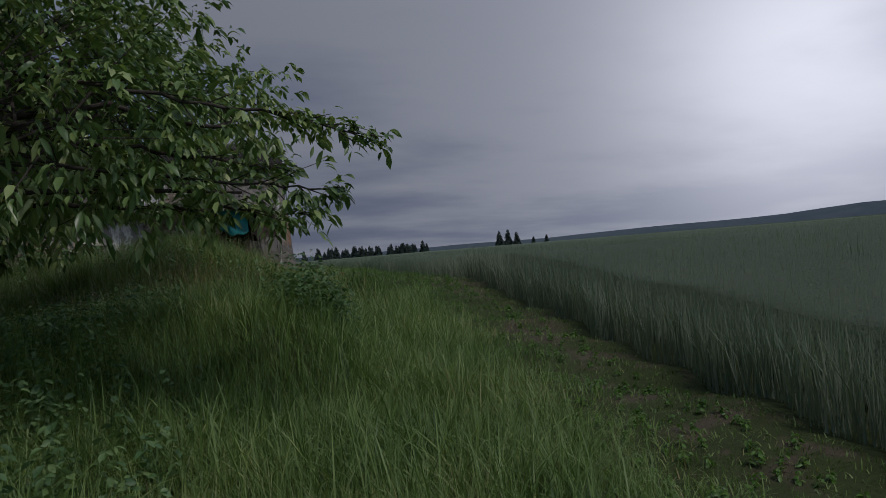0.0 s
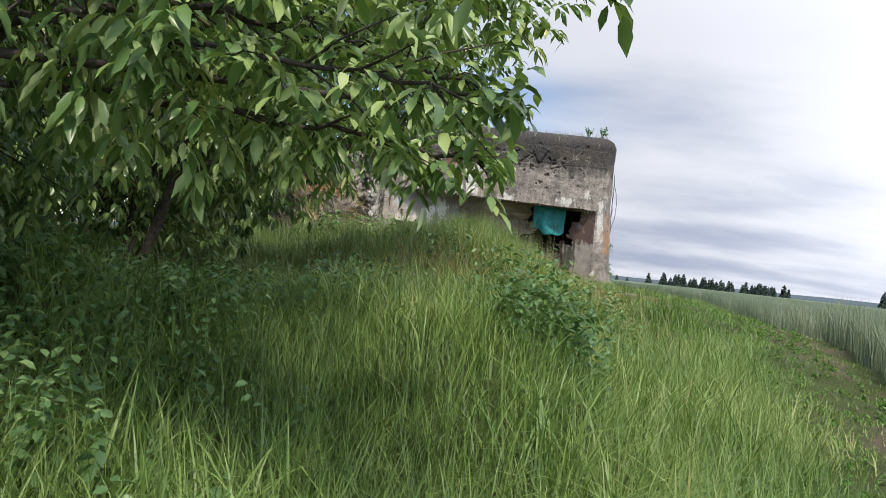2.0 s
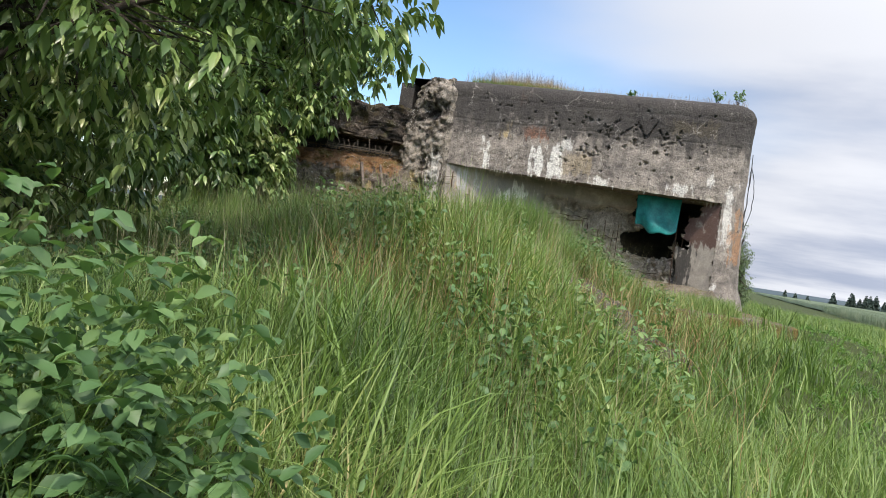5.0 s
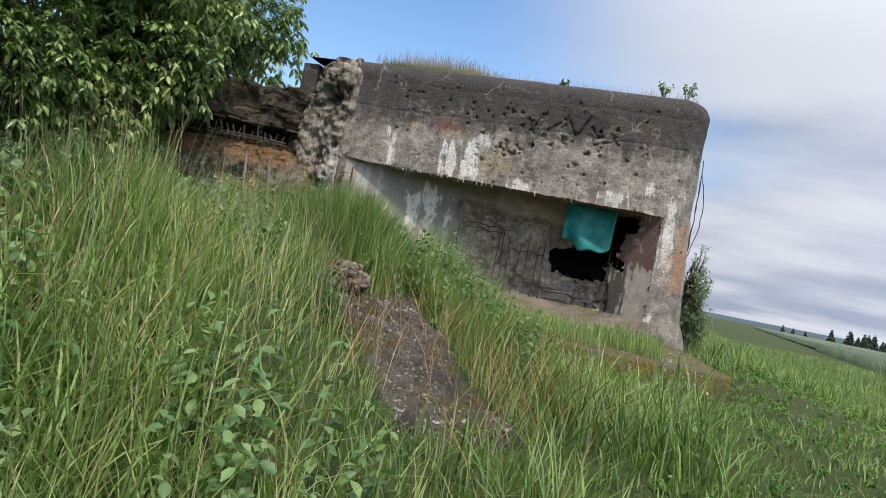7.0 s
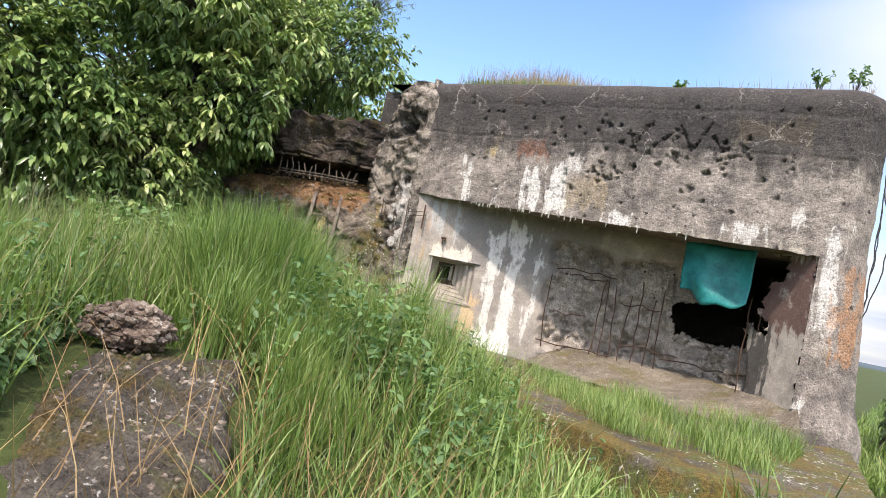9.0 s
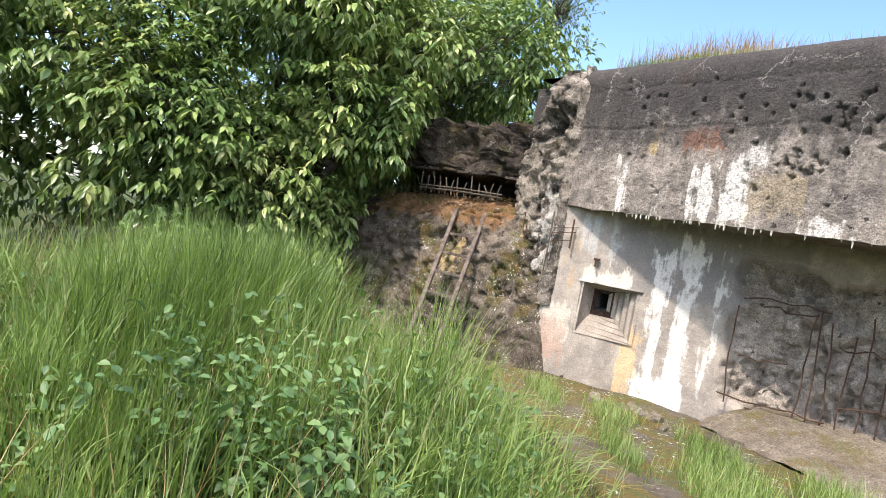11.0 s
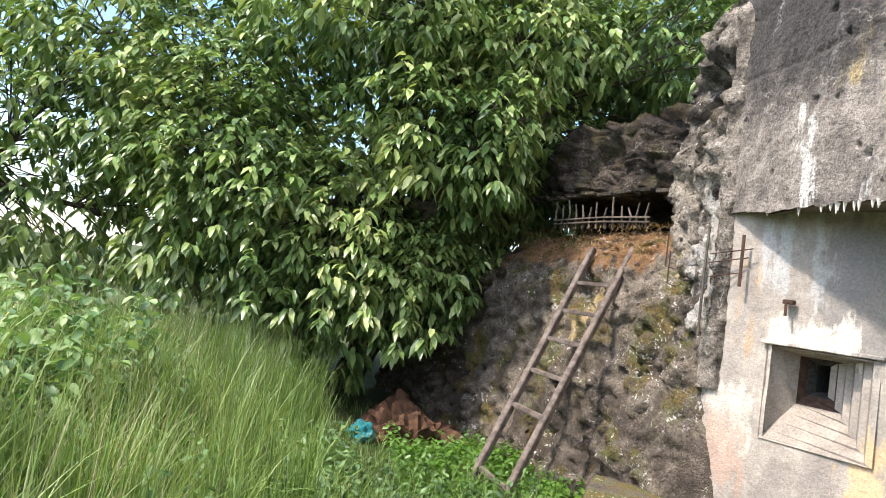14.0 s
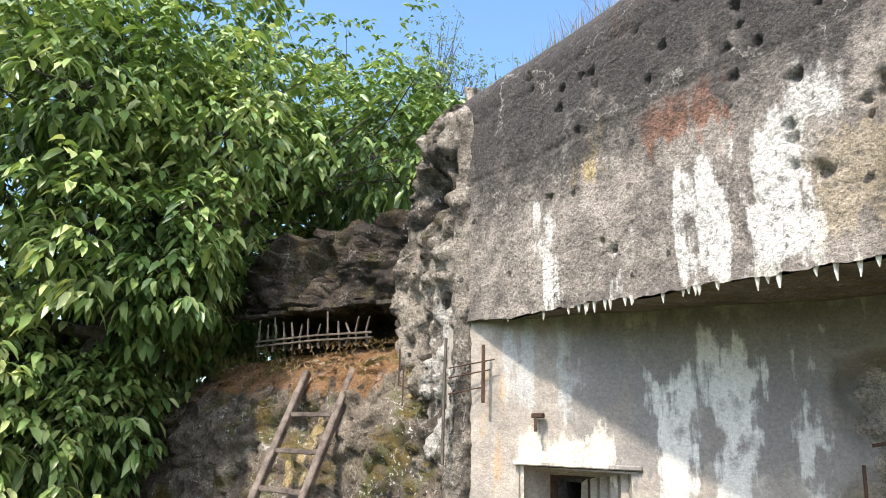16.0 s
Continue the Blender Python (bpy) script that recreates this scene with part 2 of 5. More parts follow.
PEBBLE = concrete("pale gravel", col(0.36, 0.30, 0.24), col(0.085, 0.058, 0.045), fleck=0.3, split=(0.40, 0.62))
STONE = concrete("lime flecked stone", col(0.22, 0.165, 0.13), col(0.05, 0.032, 0.026), fleck=0.5)


def plain(name, a, b, scale=8.0, rough=0.8, metal=0.0, bump=0.3):
    mat, k = material(name)
    p = k.n("ShaderNodeNewGeometry", out=0)
    f = k.noise(p, scale, 6, 0.65)
    f2 = k.noise(p, scale * 7, 4, 0.7)
    finish(k, k.mix(k.ramp(k.m("ADD", k.m("MULTIPLY", f, 0.7), k.m("MULTIPLY", f2, 0.3)), 0.35, 0.65), a, b), rough, f2, bump, 0.01, Metallic=metal)
    return mat


RUST = plain("rusted steel", col(0.040, 0.026, 0.020), col(0.105, 0.058, 0.038), 20, 0.85)
OLDWOOD = plain("weathered grey wood", col(0.065, 0.05, 0.042), col(0.19, 0.155, 0.13), 14, 0.9)
STICK = plain("bare sticks", col(0.06, 0.05, 0.042), col(0.15, 0.125, 0.10), 14, 0.9)
BARK = plain("dark bark", col(0.035, 0.028, 0.022), col(0.10, 0.085, 0.07), 18, 0.95, bump=0.8)
CABLE = plain("black cable", col(0.02, 0.02, 0.02), col(0.05, 0.05, 0.05), 20, 0.6)
TEAL = plain("turquoise plastic sheet", col(0.008, 0.11, 0.11), col(0.02, 0.23, 0.215), 5, 0.45, bump=0.5)


def leafy(name, shades, rough=0.5, thin=0.24, scale=0.7):
    """Foliage: a shade for every leaf or blade, drifting over the ground, with some light coming through."""
    mat, k = material(name)
    g = k.t.nodes.new("ShaderNodeNewGeometry")
    drift = k.noise(g.outputs["Position"], scale, 3)
    f = k.m("ADD", k.m("MULTIPLY", g.outputs["Random Per Island"], 0.62), k.m("MULTIPLY", k.ramp(drift, 0.3, 0.7), 0.38))
    ramp = k.t.nodes.new("ShaderNodeValToRGB")
    k.t.links.new(f, ramp.inputs[0])
    els = ramp.color_ramp.elements
    while len(els) < len(shades):
        els.new(0.5)
    for e, (at, c) in zip(els, shades):
        e.position, e.color = at, c
    c = ramp.outputs[0]
    b = k.n("ShaderNodeBsdfPrincipled", {"Base Color": c, "Roughness": rough, "Specular IOR Level": 0.5})
    tr = k.n("ShaderNodeBsdfTranslucent", {"Color": k.mix(1.0, c, col(1.35, 1.4, 0.7), "MULTIPLY")})
    k.n("ShaderNodeOutputMaterial", (k.n("ShaderNodeMixShader", (thin, b, tr)),))
    return mat


GRASS = leafy("meadow grass", ((0.05, col(0.040, 0.078, 0.020)), (0.35, col(0.108, 0.185, 0.042)), (0.70, col(0.185, 0.275, 0.068)), (0.92, col(0.300, 0.355, 0.130)), (1.0, col(0.50, 0.38, 0.20))))
STRAW = leafy("dry grass", ((0.0, col(0.16, 0.09, 0.035)), (0.6, col(0.30, 0.20, 0.09)), (1.0, col(0.42, 0.33, 0.18))), 0.7, 0.2)
SEED = leafy("grass heads", ((0.0, col(0.16, 0.15, 0.08)), (0.6, col(0.26, 0.24, 0.13)), (1.0, col(0.36, 0.32, 0.22))), 0.7, 0.2)
CROP = leafy("green cereal crop", ((0.0, col(0.093, 0.133, 0.087)), (0.6, col(0.177, 0.224, 0.154)), (1.0, col(0.320, 0.336, 0.245))), 0.6, 0.3, 0.15)
WEEDS = leafy("nettle leaves", ((0.0, col(0.036, 0.082, 0.030)), (0.5, col(0.095, 0.185, 0.066)), (1.0, col(0.215, 0.315, 0.110))), 0.5, 0.3)
LEAF = leafy("cherry leaves", ((0.05, col(0.040, 0.080, 0.026)), (0.40, col(0.110, 0.190, 0.055)), (0.75, col(0.26, 0.345, 0.115)), (0.95, col(0.46, 0.50, 0.23))), 0.34, 0.20)
PALELEAF = leafy("birch leaves", ((0.0, col(0.078, 0.130, 0.065)), (1.0, col(0.208, 0.273, 0.143))), 0.5, 0.35)
# needles lightened, the haze of distance put into their colour
NEEDLE = leafy("dark conifer needles", ((0.0, col(0.022, 0.040, 0.034)), (1.0, col(0.054, 0.086, 0.062))), 0.8, 0.05)
BRIGHT = leafy("bright ivy leaves", ((0.0, col(0.05, 0.13, 0.02)), (1.0, col(0.14, 0.26, 0.04))), 0.4, 0.35)

gmat, gk = material("soil and turf")
gp = gk.n("ShaderNodeNewGeometry", out=0)
gs = gk.split(gk.v("ADD", gp, gk.v("SUBTRACT", gk.noise(gp, 1.3, 4, out=1), (0.5, 0.5, 0.5))))
rut = gk.m("SUBTRACT", gs[0], gk.m("MULTIPLY_ADD", gs[1], 0.24, 9.2))
soil = gk.mix(gk.noise(gp, 9.0, 6, 0.7), col(0.055, 0.040, 0.028), col(0.15, 0.115, 0.08))
turf = gk.mix(gk.noise(gp, 4.0, 6, 0.7), col(0.024, 0.033, 0.011), col(0.075, 0.098, 0.027))
gc = gk.mix(gk.m("MULTIPLY", gk.ramp(gk.m("ABSOLUTE", rut), 0.7, 0.2), gk.m("MULTIPLY", gk.ramp(gk.noise(gp, 2.2, 4), 0.5, 0.62), 0.8)), turf, soil)
finish(gk, gc, 0.95, gk.noise(gp, 30.0, 5, 0.7), 0.8, 0.03)
GROUND = gmat
cmat, ck = material("far crop")
cp = ck.n("ShaderNodeNewGeometry", out=0)
cc = ck.mix(ck.noise(cp, 0.08, 6, 0.6), col(0.15, 0.195, 0.115), col(0.205, 0.255, 0.155))
cc = ck.mix(ck.m("MULTIPLY", ck.noise(cp, 14.0, 4, 0.8), 0.5), cc, col(0.05, 0.08, 0.04))
finish(ck, cc, 0.9, ck.noise(cp, 9.0, 5, 0.8), 1.0, 0.2)
FARCROP = cmat


# ---- building helpers ----
def part(name, bm, mat, parent=None, label="", smooth=False):
    me = bpy.data.meshes.new(name)
    bm.to_mesh(me)
    bm.free()
    me.materials.append(mat)
    if smooth:
        me.shade_smooth()
    ob = new(name, me)
    if parent is not None:
        ob.parent = parent
    return tagged(ob, label)


def thing(name, label, category, at=(0, 0, 0), group="", kind=""):
    ob = new(name)
    ob.location = at
    ob.empty_display_size = 0.2
    return tagged(ob, label, category, group, kind)


def array_mesh(name, verts, faces, mat, smooth=False):
    """A mesh from arrays of corners and of faces (lists of equal-length index arrays)."""
    me = bpy.data.meshes.new(name)
    me.vertices.add(len(verts))
    me.vertices.foreach_set("co", np.asarray(verts, np.float32).ravel())
    loops = np.concatenate([f.ravel() for f in faces])
    sizes = np.concatenate([np.full(len(f), f.shape[1]) for f in faces])
    me.loops.add(len(loops))
    me.loops.foreach_set("vertex_index", loops.astype(np.int32))
    me.polygons.add(len(sizes))
    me.polygons.foreach_set("loop_start", (np.cumsum(sizes) - sizes).astype(np.int32))
    me.update(calc_edges=True)
    me.materials.append(mat)
    if smooth:
        me.shade_smooth()
    return new(name, me)


def tube(bm, points, radii, sides=6):
    """A tapered tube through points."""
    rings = []
    for i, p in enumerate(points):
        p = Vector(p)
        d = (Vector(points[min(i + 1, len(points) - 1)]) - Vector(points[max(i - 1, 0)])).normalized()
        a = d.orthogonal().normalized()
        b = d.cross(a)
        r = radii[i] if hasattr(radii, "__len__") else radii
        rings.append([bm.verts.new(p + (a * math.cos(q) + b * math.sin(q)) * r) for q in (math.tau * j / sides for j in range(sides))])
    for u, w in zip(rings, rings[1:]):
        for j in range(sides):
            try:
                bm.faces.new((u[j], u[(j + 1) % sides], w[(j + 1) % sides], w[j]))
            except ValueError:
                pass
    bm.faces.new(rings[0][::-1])
    bm.faces.new(rings[-1])
    return bm


def box(bm, m, sx, sy, sz, bevel=0.0, seg=1):
    """A box of that size with rounded edges, at the pose m."""
    made = bmesh.ops.create_cube(bm, size=1.0, matrix=m @ Matrix.Diagonal((sx, sy, sz, 1)))
    if bevel:
        edges = {e for v in made["verts"] for e in v.link_edges}
        bmesh.ops.bevel(bm, geom=list(edges), offset=bevel, segments=seg, affect="EDGES")
    return bm


def smooth(a, b, x):
    t = np.clip((np.asarray(x, float) - a) / (b - a), 0, 1)
    return t * t * (3 - 2 * t)


def rough3(p, scale, octaves=4):
    return noise.fractal(Vector(p) * scale, 0.9, 2.1, octaves)


def rocky(p, scale):
    """Broken, angular relief: blocks at different depths with cracks between them."""
    q = Vector(p) * scale
    q += Vector((noise.noise(q * 1.3), noise.noise(q * 1.3 + Vector((7, 0, 0))), noise.noise(q * 1.3 + Vector((0, 7, 0))))) * 0.45
    dist, cells = noise.voronoi(q)
    return 0.9 * noise.cell(cells[0] * 13.7) + 0.9 * min(dist[1] - dist[0], 0.35) - 0.75


# ---- lie of the land ----
def edge_x(y):
    """Where the crop begins."""
    return 9.75 + 0.24 * np.clip(y, -60, 30) + 0.10 * np.clip(np.asarray(y) - 30, 0, 400)


def land(x, y):
    x, y = np.asarray(x, float), np.asarray(y, float)
    base = np.minimum(np.clip(-1.15 + 0.072 * (y + 18.5), -1.6, 0.0), -0.5 * smooth(6.8, 9.5, x))
    shoulder = 0.35 * np.exp(-(((y + 8.9) / 1.1) ** 2))
    m = smooth(4.75 + shoulder, 3.1 + shoulder, x) * smooth(-10.8, -7.6, y) * smooth(-2.3, -4.3, y)
    top = 0.34 + 0.06 * np.sin(x * 1.7 + y) - 0.45 * smooth(2.6, 0.2, x) * smooth(-6.8, -8.6, y) - 0.35 * smooth(1.5, -0.8, x) * smooth(-4.2, -5.6, y) + 0.22 * np.exp(-((x - 2.7) / 1.0) ** 2 - ((y + 8.1) / 1.0) ** 2)
    h = base * (1 - m) + top * m
    spur = smooth(4.15, 2.95, x) * smooth(-14.6, -12.6, y) * smooth(-8.6, -10.4, y)
    h = np.maximum(h, base * (1 - spur) + (-0.12 - 0.30 * smooth(2.4, 0.2, x)) * spur)
    bank = smooth(1.8, -1.2, x) * smooth(-11.5, -13.5, y)
    h = h + 0.55 * bank
    h = h - 0.20 * smooth(-3.0, -1.6, y) * smooth(3.0, 0.5, x) * smooth(-5.5, -3.5, x)
    ledge = smooth(-0.9, 0.2, x) * smooth(6.6, 6.1, x) * smooth(-0.25, 0.15, y + 0.95 + 0.53 * np.clip(x, 0, 5))
    h = h * (1 - ledge) - 0.25 * ledge
    h = h + 0.05 * np.sin(x * 2.3 + 1.0) * np.cos(y * 1.9) + 0.03 * np.sin(x * 5.1 + y * 3.7)
    d = (x - 3.95) * 0.724 - (y + 6.6) * 0.69
    w = (x - 3.95) * 0.69 + (y + 6.6) * 0.724
    near = smooth(1.05, 0.8, np.abs(d)) * smooth(0.65, 0.38, np.abs(w))
    h = h * (1 - near) + (0.02 - 0.36 * d) * near
    return h


def ground():
    ax = np.concatenate([np.linspace(-900, -20, 14), np.linspace(-16, 16, 161), np.linspace(20, 900, 14)])
    ay = np.concatenate([np.linspace(-900, -30, 12), np.linspace(-26, 14, 201), np.linspace(20, 900, 14)])
    gx, gy = np.meshgrid(ax, ay)
    v = np.stack([gx, gy, land(gx, gy)], -1).reshape(-1, 3)
    n, i, j = len(ax), *np.meshgrid(np.arange(len(ax) - 1), np.arange(len(ay) - 1))
    a = (j * n + i).ravel()
    ob = array_mesh("ground", v, [np.stack([a, a + 1, a + n + 1, a + n], -1)], GROUND, True)
    return tagged(ob, "grassy earth with a bare soil track", "ground", kind="structure")


ground()


# ---- the bunker ----
def sheet(points, keep=None):
    """A bmesh from a grid of points (rows of equal length); keep(i, j) leaves cells out."""
    bm = bmesh.new()
    vs = [[bm.verts.new(p) for p in row] for row in points]
    for i in range(len(vs) - 1):
        for j in range(len(vs[0]) - 1):
            if keep is None or keep(i, j):
                bm.faces.new((vs[i][j], vs[i][j + 1], vs[i + 1][j + 1], vs[i + 1][j]))
    loose = [v for v in bm.verts if not v.link_faces]
    bmesh.ops.delete(bm, geom=loose, context="VERTS")
    return bm


def along(poly, step):
    """Points and outward normals (to the right of the way) at even steps on a plan line."""
    out = []
    for (ax, ay), (bx, by) in zip(poly, poly[1:]):
        length = math.hypot(bx - ax, by - ay)
        n = max(1, round(length / step))
        for i in range(n):
            out.append((ax + (bx - ax) * i / n, ay + (by - ay) * i / n))
    out.append(poly[-1])
    norms = []
    for i in range(len(out)):
        a, b = out[max(i - 1, 0)], out[min(i + 1, len(out) - 1)]
        d = Vector((b[0] - a[0], b[1] - a[1])).normalized()
        norms.append((d.y, -d.x))
    return out, norms


R = 0.46
CORNER = [(5.70 - R + R * math.sin(radians(a)), R - R * math.cos(radians(a))) for a in range(10, 84, 8)]
FRONT = [(-0.12, 0.0), (5.24, 0.0)] + CORNER + [(5.14, 5.5)]


def lintel_z(x):
    """The lower edge of the lintel, which drops a little along the wall."""
    return 2.12 - 0.12 * min(max(x / 5.3, 0.0), 1.0)



TOP = 3.85
pit_rng = random.Random(5)
PITS = [(pit_rng.uniform(2.3, 4.4), pit_rng.gauss(2.95, 0.22), pit_rng.uniform(0.018, 0.042)) for _ in range(20)] + [(pit_rng.uniform(0.4, 5.0), pit_rng.uniform(2.3, 3.6), pit_rng.uniform(0.012, 0.025)) for _ in range(60)]
# shallow gouges, each from a place at a slant for a length
GOUGES = ((3.00, 3.22, -65, 0.34), (3.22, 3.28, -118, 0.30), (3.34, 3.05, 40, 0.36), (3.62, 3.30, -60, 0.40), (3.80, 3.02, 62, 0.42), (4.02, 3.18, -50, 0.26), (4.10, 2.92, 20, 0.30), (3.52, 2.94, -30, 0.22), (4.35, 3.05, -40, 0.2))
STROKES = [(x + 0.045 * i * math.cos(radians(a)), z + 0.045 * i * math.sin(radians(a)), 0.011 + 0.013 * ((i * 7 + j * 3) % 4) / 3) for j, (x, z, a, n) in enumerate(GOUGES) for i in range(int(n / 0.045))]
PITS += [(2.55 + 0.62 * pit_rng.random(), 2.50 + 0.30 * pit_rng.random(), pit_rng.uniform(0.014, 0.030)) for _ in range(22)]


PIT_BINS = {}
for pit in PITS + STROKES:
    for at in range(int(pit[0] * 10 - 1), int(pit[0] * 10 + 2)):
        PIT_BINS.setdefault(at, []).append(pit)


def face_point(x, y, z, n):
    """A point of the weathered face, pushed in and out by wear and shell pits."""
    d = 0.018 * rough3((x, y, z), 1.6) + 0.008 * rough3((x, y, z), 9.0, 3)
    if y < 0.05:
        d -= 0.010 * math.exp(-(((z - 3.04 - 0.03 * rough3((x, 0, 0), 2.0, 3)) / 0.018) ** 2)) + 0.007 * math.exp(-(((z - 3.50 - 0.03 * rough3((x, 4, 0), 2.0, 3)) / 0.02) ** 2))
        for px, pz, pr in PIT_BINS.get(int(x * 10), ()):
            q = ((x - px) ** 2 + (z - pz) ** 2) / (pr * pr)
            if q < 3:
                d -= 0.055 * math.exp(-q * q * (1 + 0.8 * math.sin(px * 50 + 3 * math.atan2(z - pz, x - px))))
    return (x + n[0] * d, y + n[1] * d, z)


def upper_wall(parent):
    near, near_n = along(FRONT[:2] + CORNER, 0.015)
    far, far_n = along([CORNER[-1], FRONT[-1]], 0.08)
    pts, nrm = near[:-1] + far, near_n[:-1] + [far_n[1]] + far_n[1:]
    prof = [(z, 0.0) for z in np.linspace(2.0, TOP - 0.26, 104)] + [(TOP - 0.26 + 0.26 * math.sin(radians(a)), 0.26 - 0.26 * math.cos(radians(a))) for a in range(10, 91, 10)]
    rows = []
    for z, inset in prof:
        row = []
        for (x, y), n in zip(pts, nrm):
            zz = z + (lintel_z(x) - 2.0 if y < 0.3 else 0.0) * max(0.0, 2.9 - z) / 0.9 + (0.020 * rough3((x, y, 0), 3.0, 4) + 0.012 * rough3((x, 3, 0), 14.0, 3) if z == 2.0 else 0)
            row.append(face_point(x - n[0] * inset, y - n[1] * inset, zz, n))
        rows.append(row)
    ob = part("upper_wall", sheet(rows), FACE, parent, "grey concrete lintel wall with bullet pits and lime stains", True)
    return ob


def pillar(parent):
    pts, nrm = along([(5.30, 0.0)] + CORNER[1:] + [(5.14, 5.5)], 0.05)
    rows = []
    for z in np.linspace(-0.15, 2.02, 44):
        flare = 0.10 * float(smooth(0.55, 0.1, z)) + 0.03 * float(smooth(0.8, 0.2, z))
        spread = 0.13 * float(smooth(2.4, 0.3, z))
        rows.append([face_point(x + n[0] * (flare + spread) * float(smooth(5.30, 5.48, x)), y + n[1] * flare * float(smooth(5.29, 5.40, x)), z, n) for (x, y), n in zip(pts, nrm)])
    part("pillar", sheet(rows), FACE, parent, "concrete pillar with rounded corner", True)


RECESS_LINE = [(-0.14, -0.03), (-0.05, -0.005), (1.0, 0.46), (2.0, 0.80), (3.9, 1.18), (4.5, 0.85), (5.30, 0.0)]


def in_hole(x, z):
    """The breach shot through the recess wall."""
    e = 0.14 * rough3((x, z, 1.0), 4.0, 5)
    lower = max(abs(x - 4.12) - 0.50, abs(z - 1.12) - 0.26)
    upper = max(abs(x - 4.35) - 0.62, abs(z - 1.86) - 0.15)
    middle = max(abs(x - 4.35) - 0.42, abs(z - 1.50) - 0.35)
    return min(lower, upper, middle) < e


def broken(x, z):
    """How far the face has spalled off, 0 to 1."""
    e = 0.10 * rough3((x, z, 7.0), 2.5, 4)
    d = max(abs(x - 3.28) - 1.34, abs(z - 1.06) - 0.74) + e
    return float(smooth(0.05, -0.10, d))


def recess_wall(parent):
    pts, nrm = along(RECESS_LINE, 0.022)
    zs = np.linspace(-0.25, 2.16, 110)
    rows = []
    for z in zs:
        row = []
        for (x, y), n in zip(pts, nrm):
            b = broken(x, z)
            d = 0.012 * rough3((x, y, z), 2.0) - b * (0.07 - 0.07 * rocky((x, y, z), 3.2) - 0.06 * rocky((x, y, z), 9.0) - 0.03 * rough3((x, y, z), 20.0, 3))
            row.append((x + n[0] * d, y + n[1] * d, z))
        rows.append(row)

    def keep(i, j):
        x, y, z = rows[i][j]
        slit = 0.36 < x < 0.97 and 0.66 < z < 1.27
        return not slit and not (x > 2.7 and in_hole(x, z))

    bm = sheet(rows, keep)
    for v in bm.verts:
        if v.is_boundary and v.co.x > 2.6 and v.co.z < 2.0:
            v.co += Vector((rough3(v.co * 3, 7.0, 2), 0.5 * rough3(v.co * 3 + Vector((3, 0, 0)), 7.0, 2), rough3(v.co * 3 + Vector((0, 5, 0)), 7.0, 2))) * 0.045
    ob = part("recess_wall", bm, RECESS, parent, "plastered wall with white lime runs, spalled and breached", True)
    ob.data.materials.append(BROKEN)
    for f in ob.data.polygons:
        c = f.center
        if broken(c.x, c.z) > 0.5 and c.x < 4.75:
            f.material_index = 1
    return ob


def soffit(parent):
    pts, _ = along([(-0.1, 0.03), (5.34, 0.03)], 0.06)
    back, _ = along([(-0.10, 0.05), (1.0, 0.55), (2.0, 0.9), (3.9, 1.30), (5.34, 1.30)], 0.06)
    rows = []
    for k in np.linspace(0, 1, 14):
        row = []
        for i, (x, y) in enumerate(pts):
            q = back[min(len(back) - 1, round(i * (len(back) - 1) / (len(pts) - 1)))]
            px, py = x + (q[0] - x) * k, y + (q[1] - y) * k
            row.append((px, py, lintel_z(px) + 0.03 * k + 0.015 * rough3((px, py, 0), 3.0, 4) + (0.020 * rough3((px, 0, 0), 3.0, 4) if k == 0 else 0)))
        rows.append(row)
    part("soffit", sheet(rows), APRON, parent, "stained underside of the lintel", True)


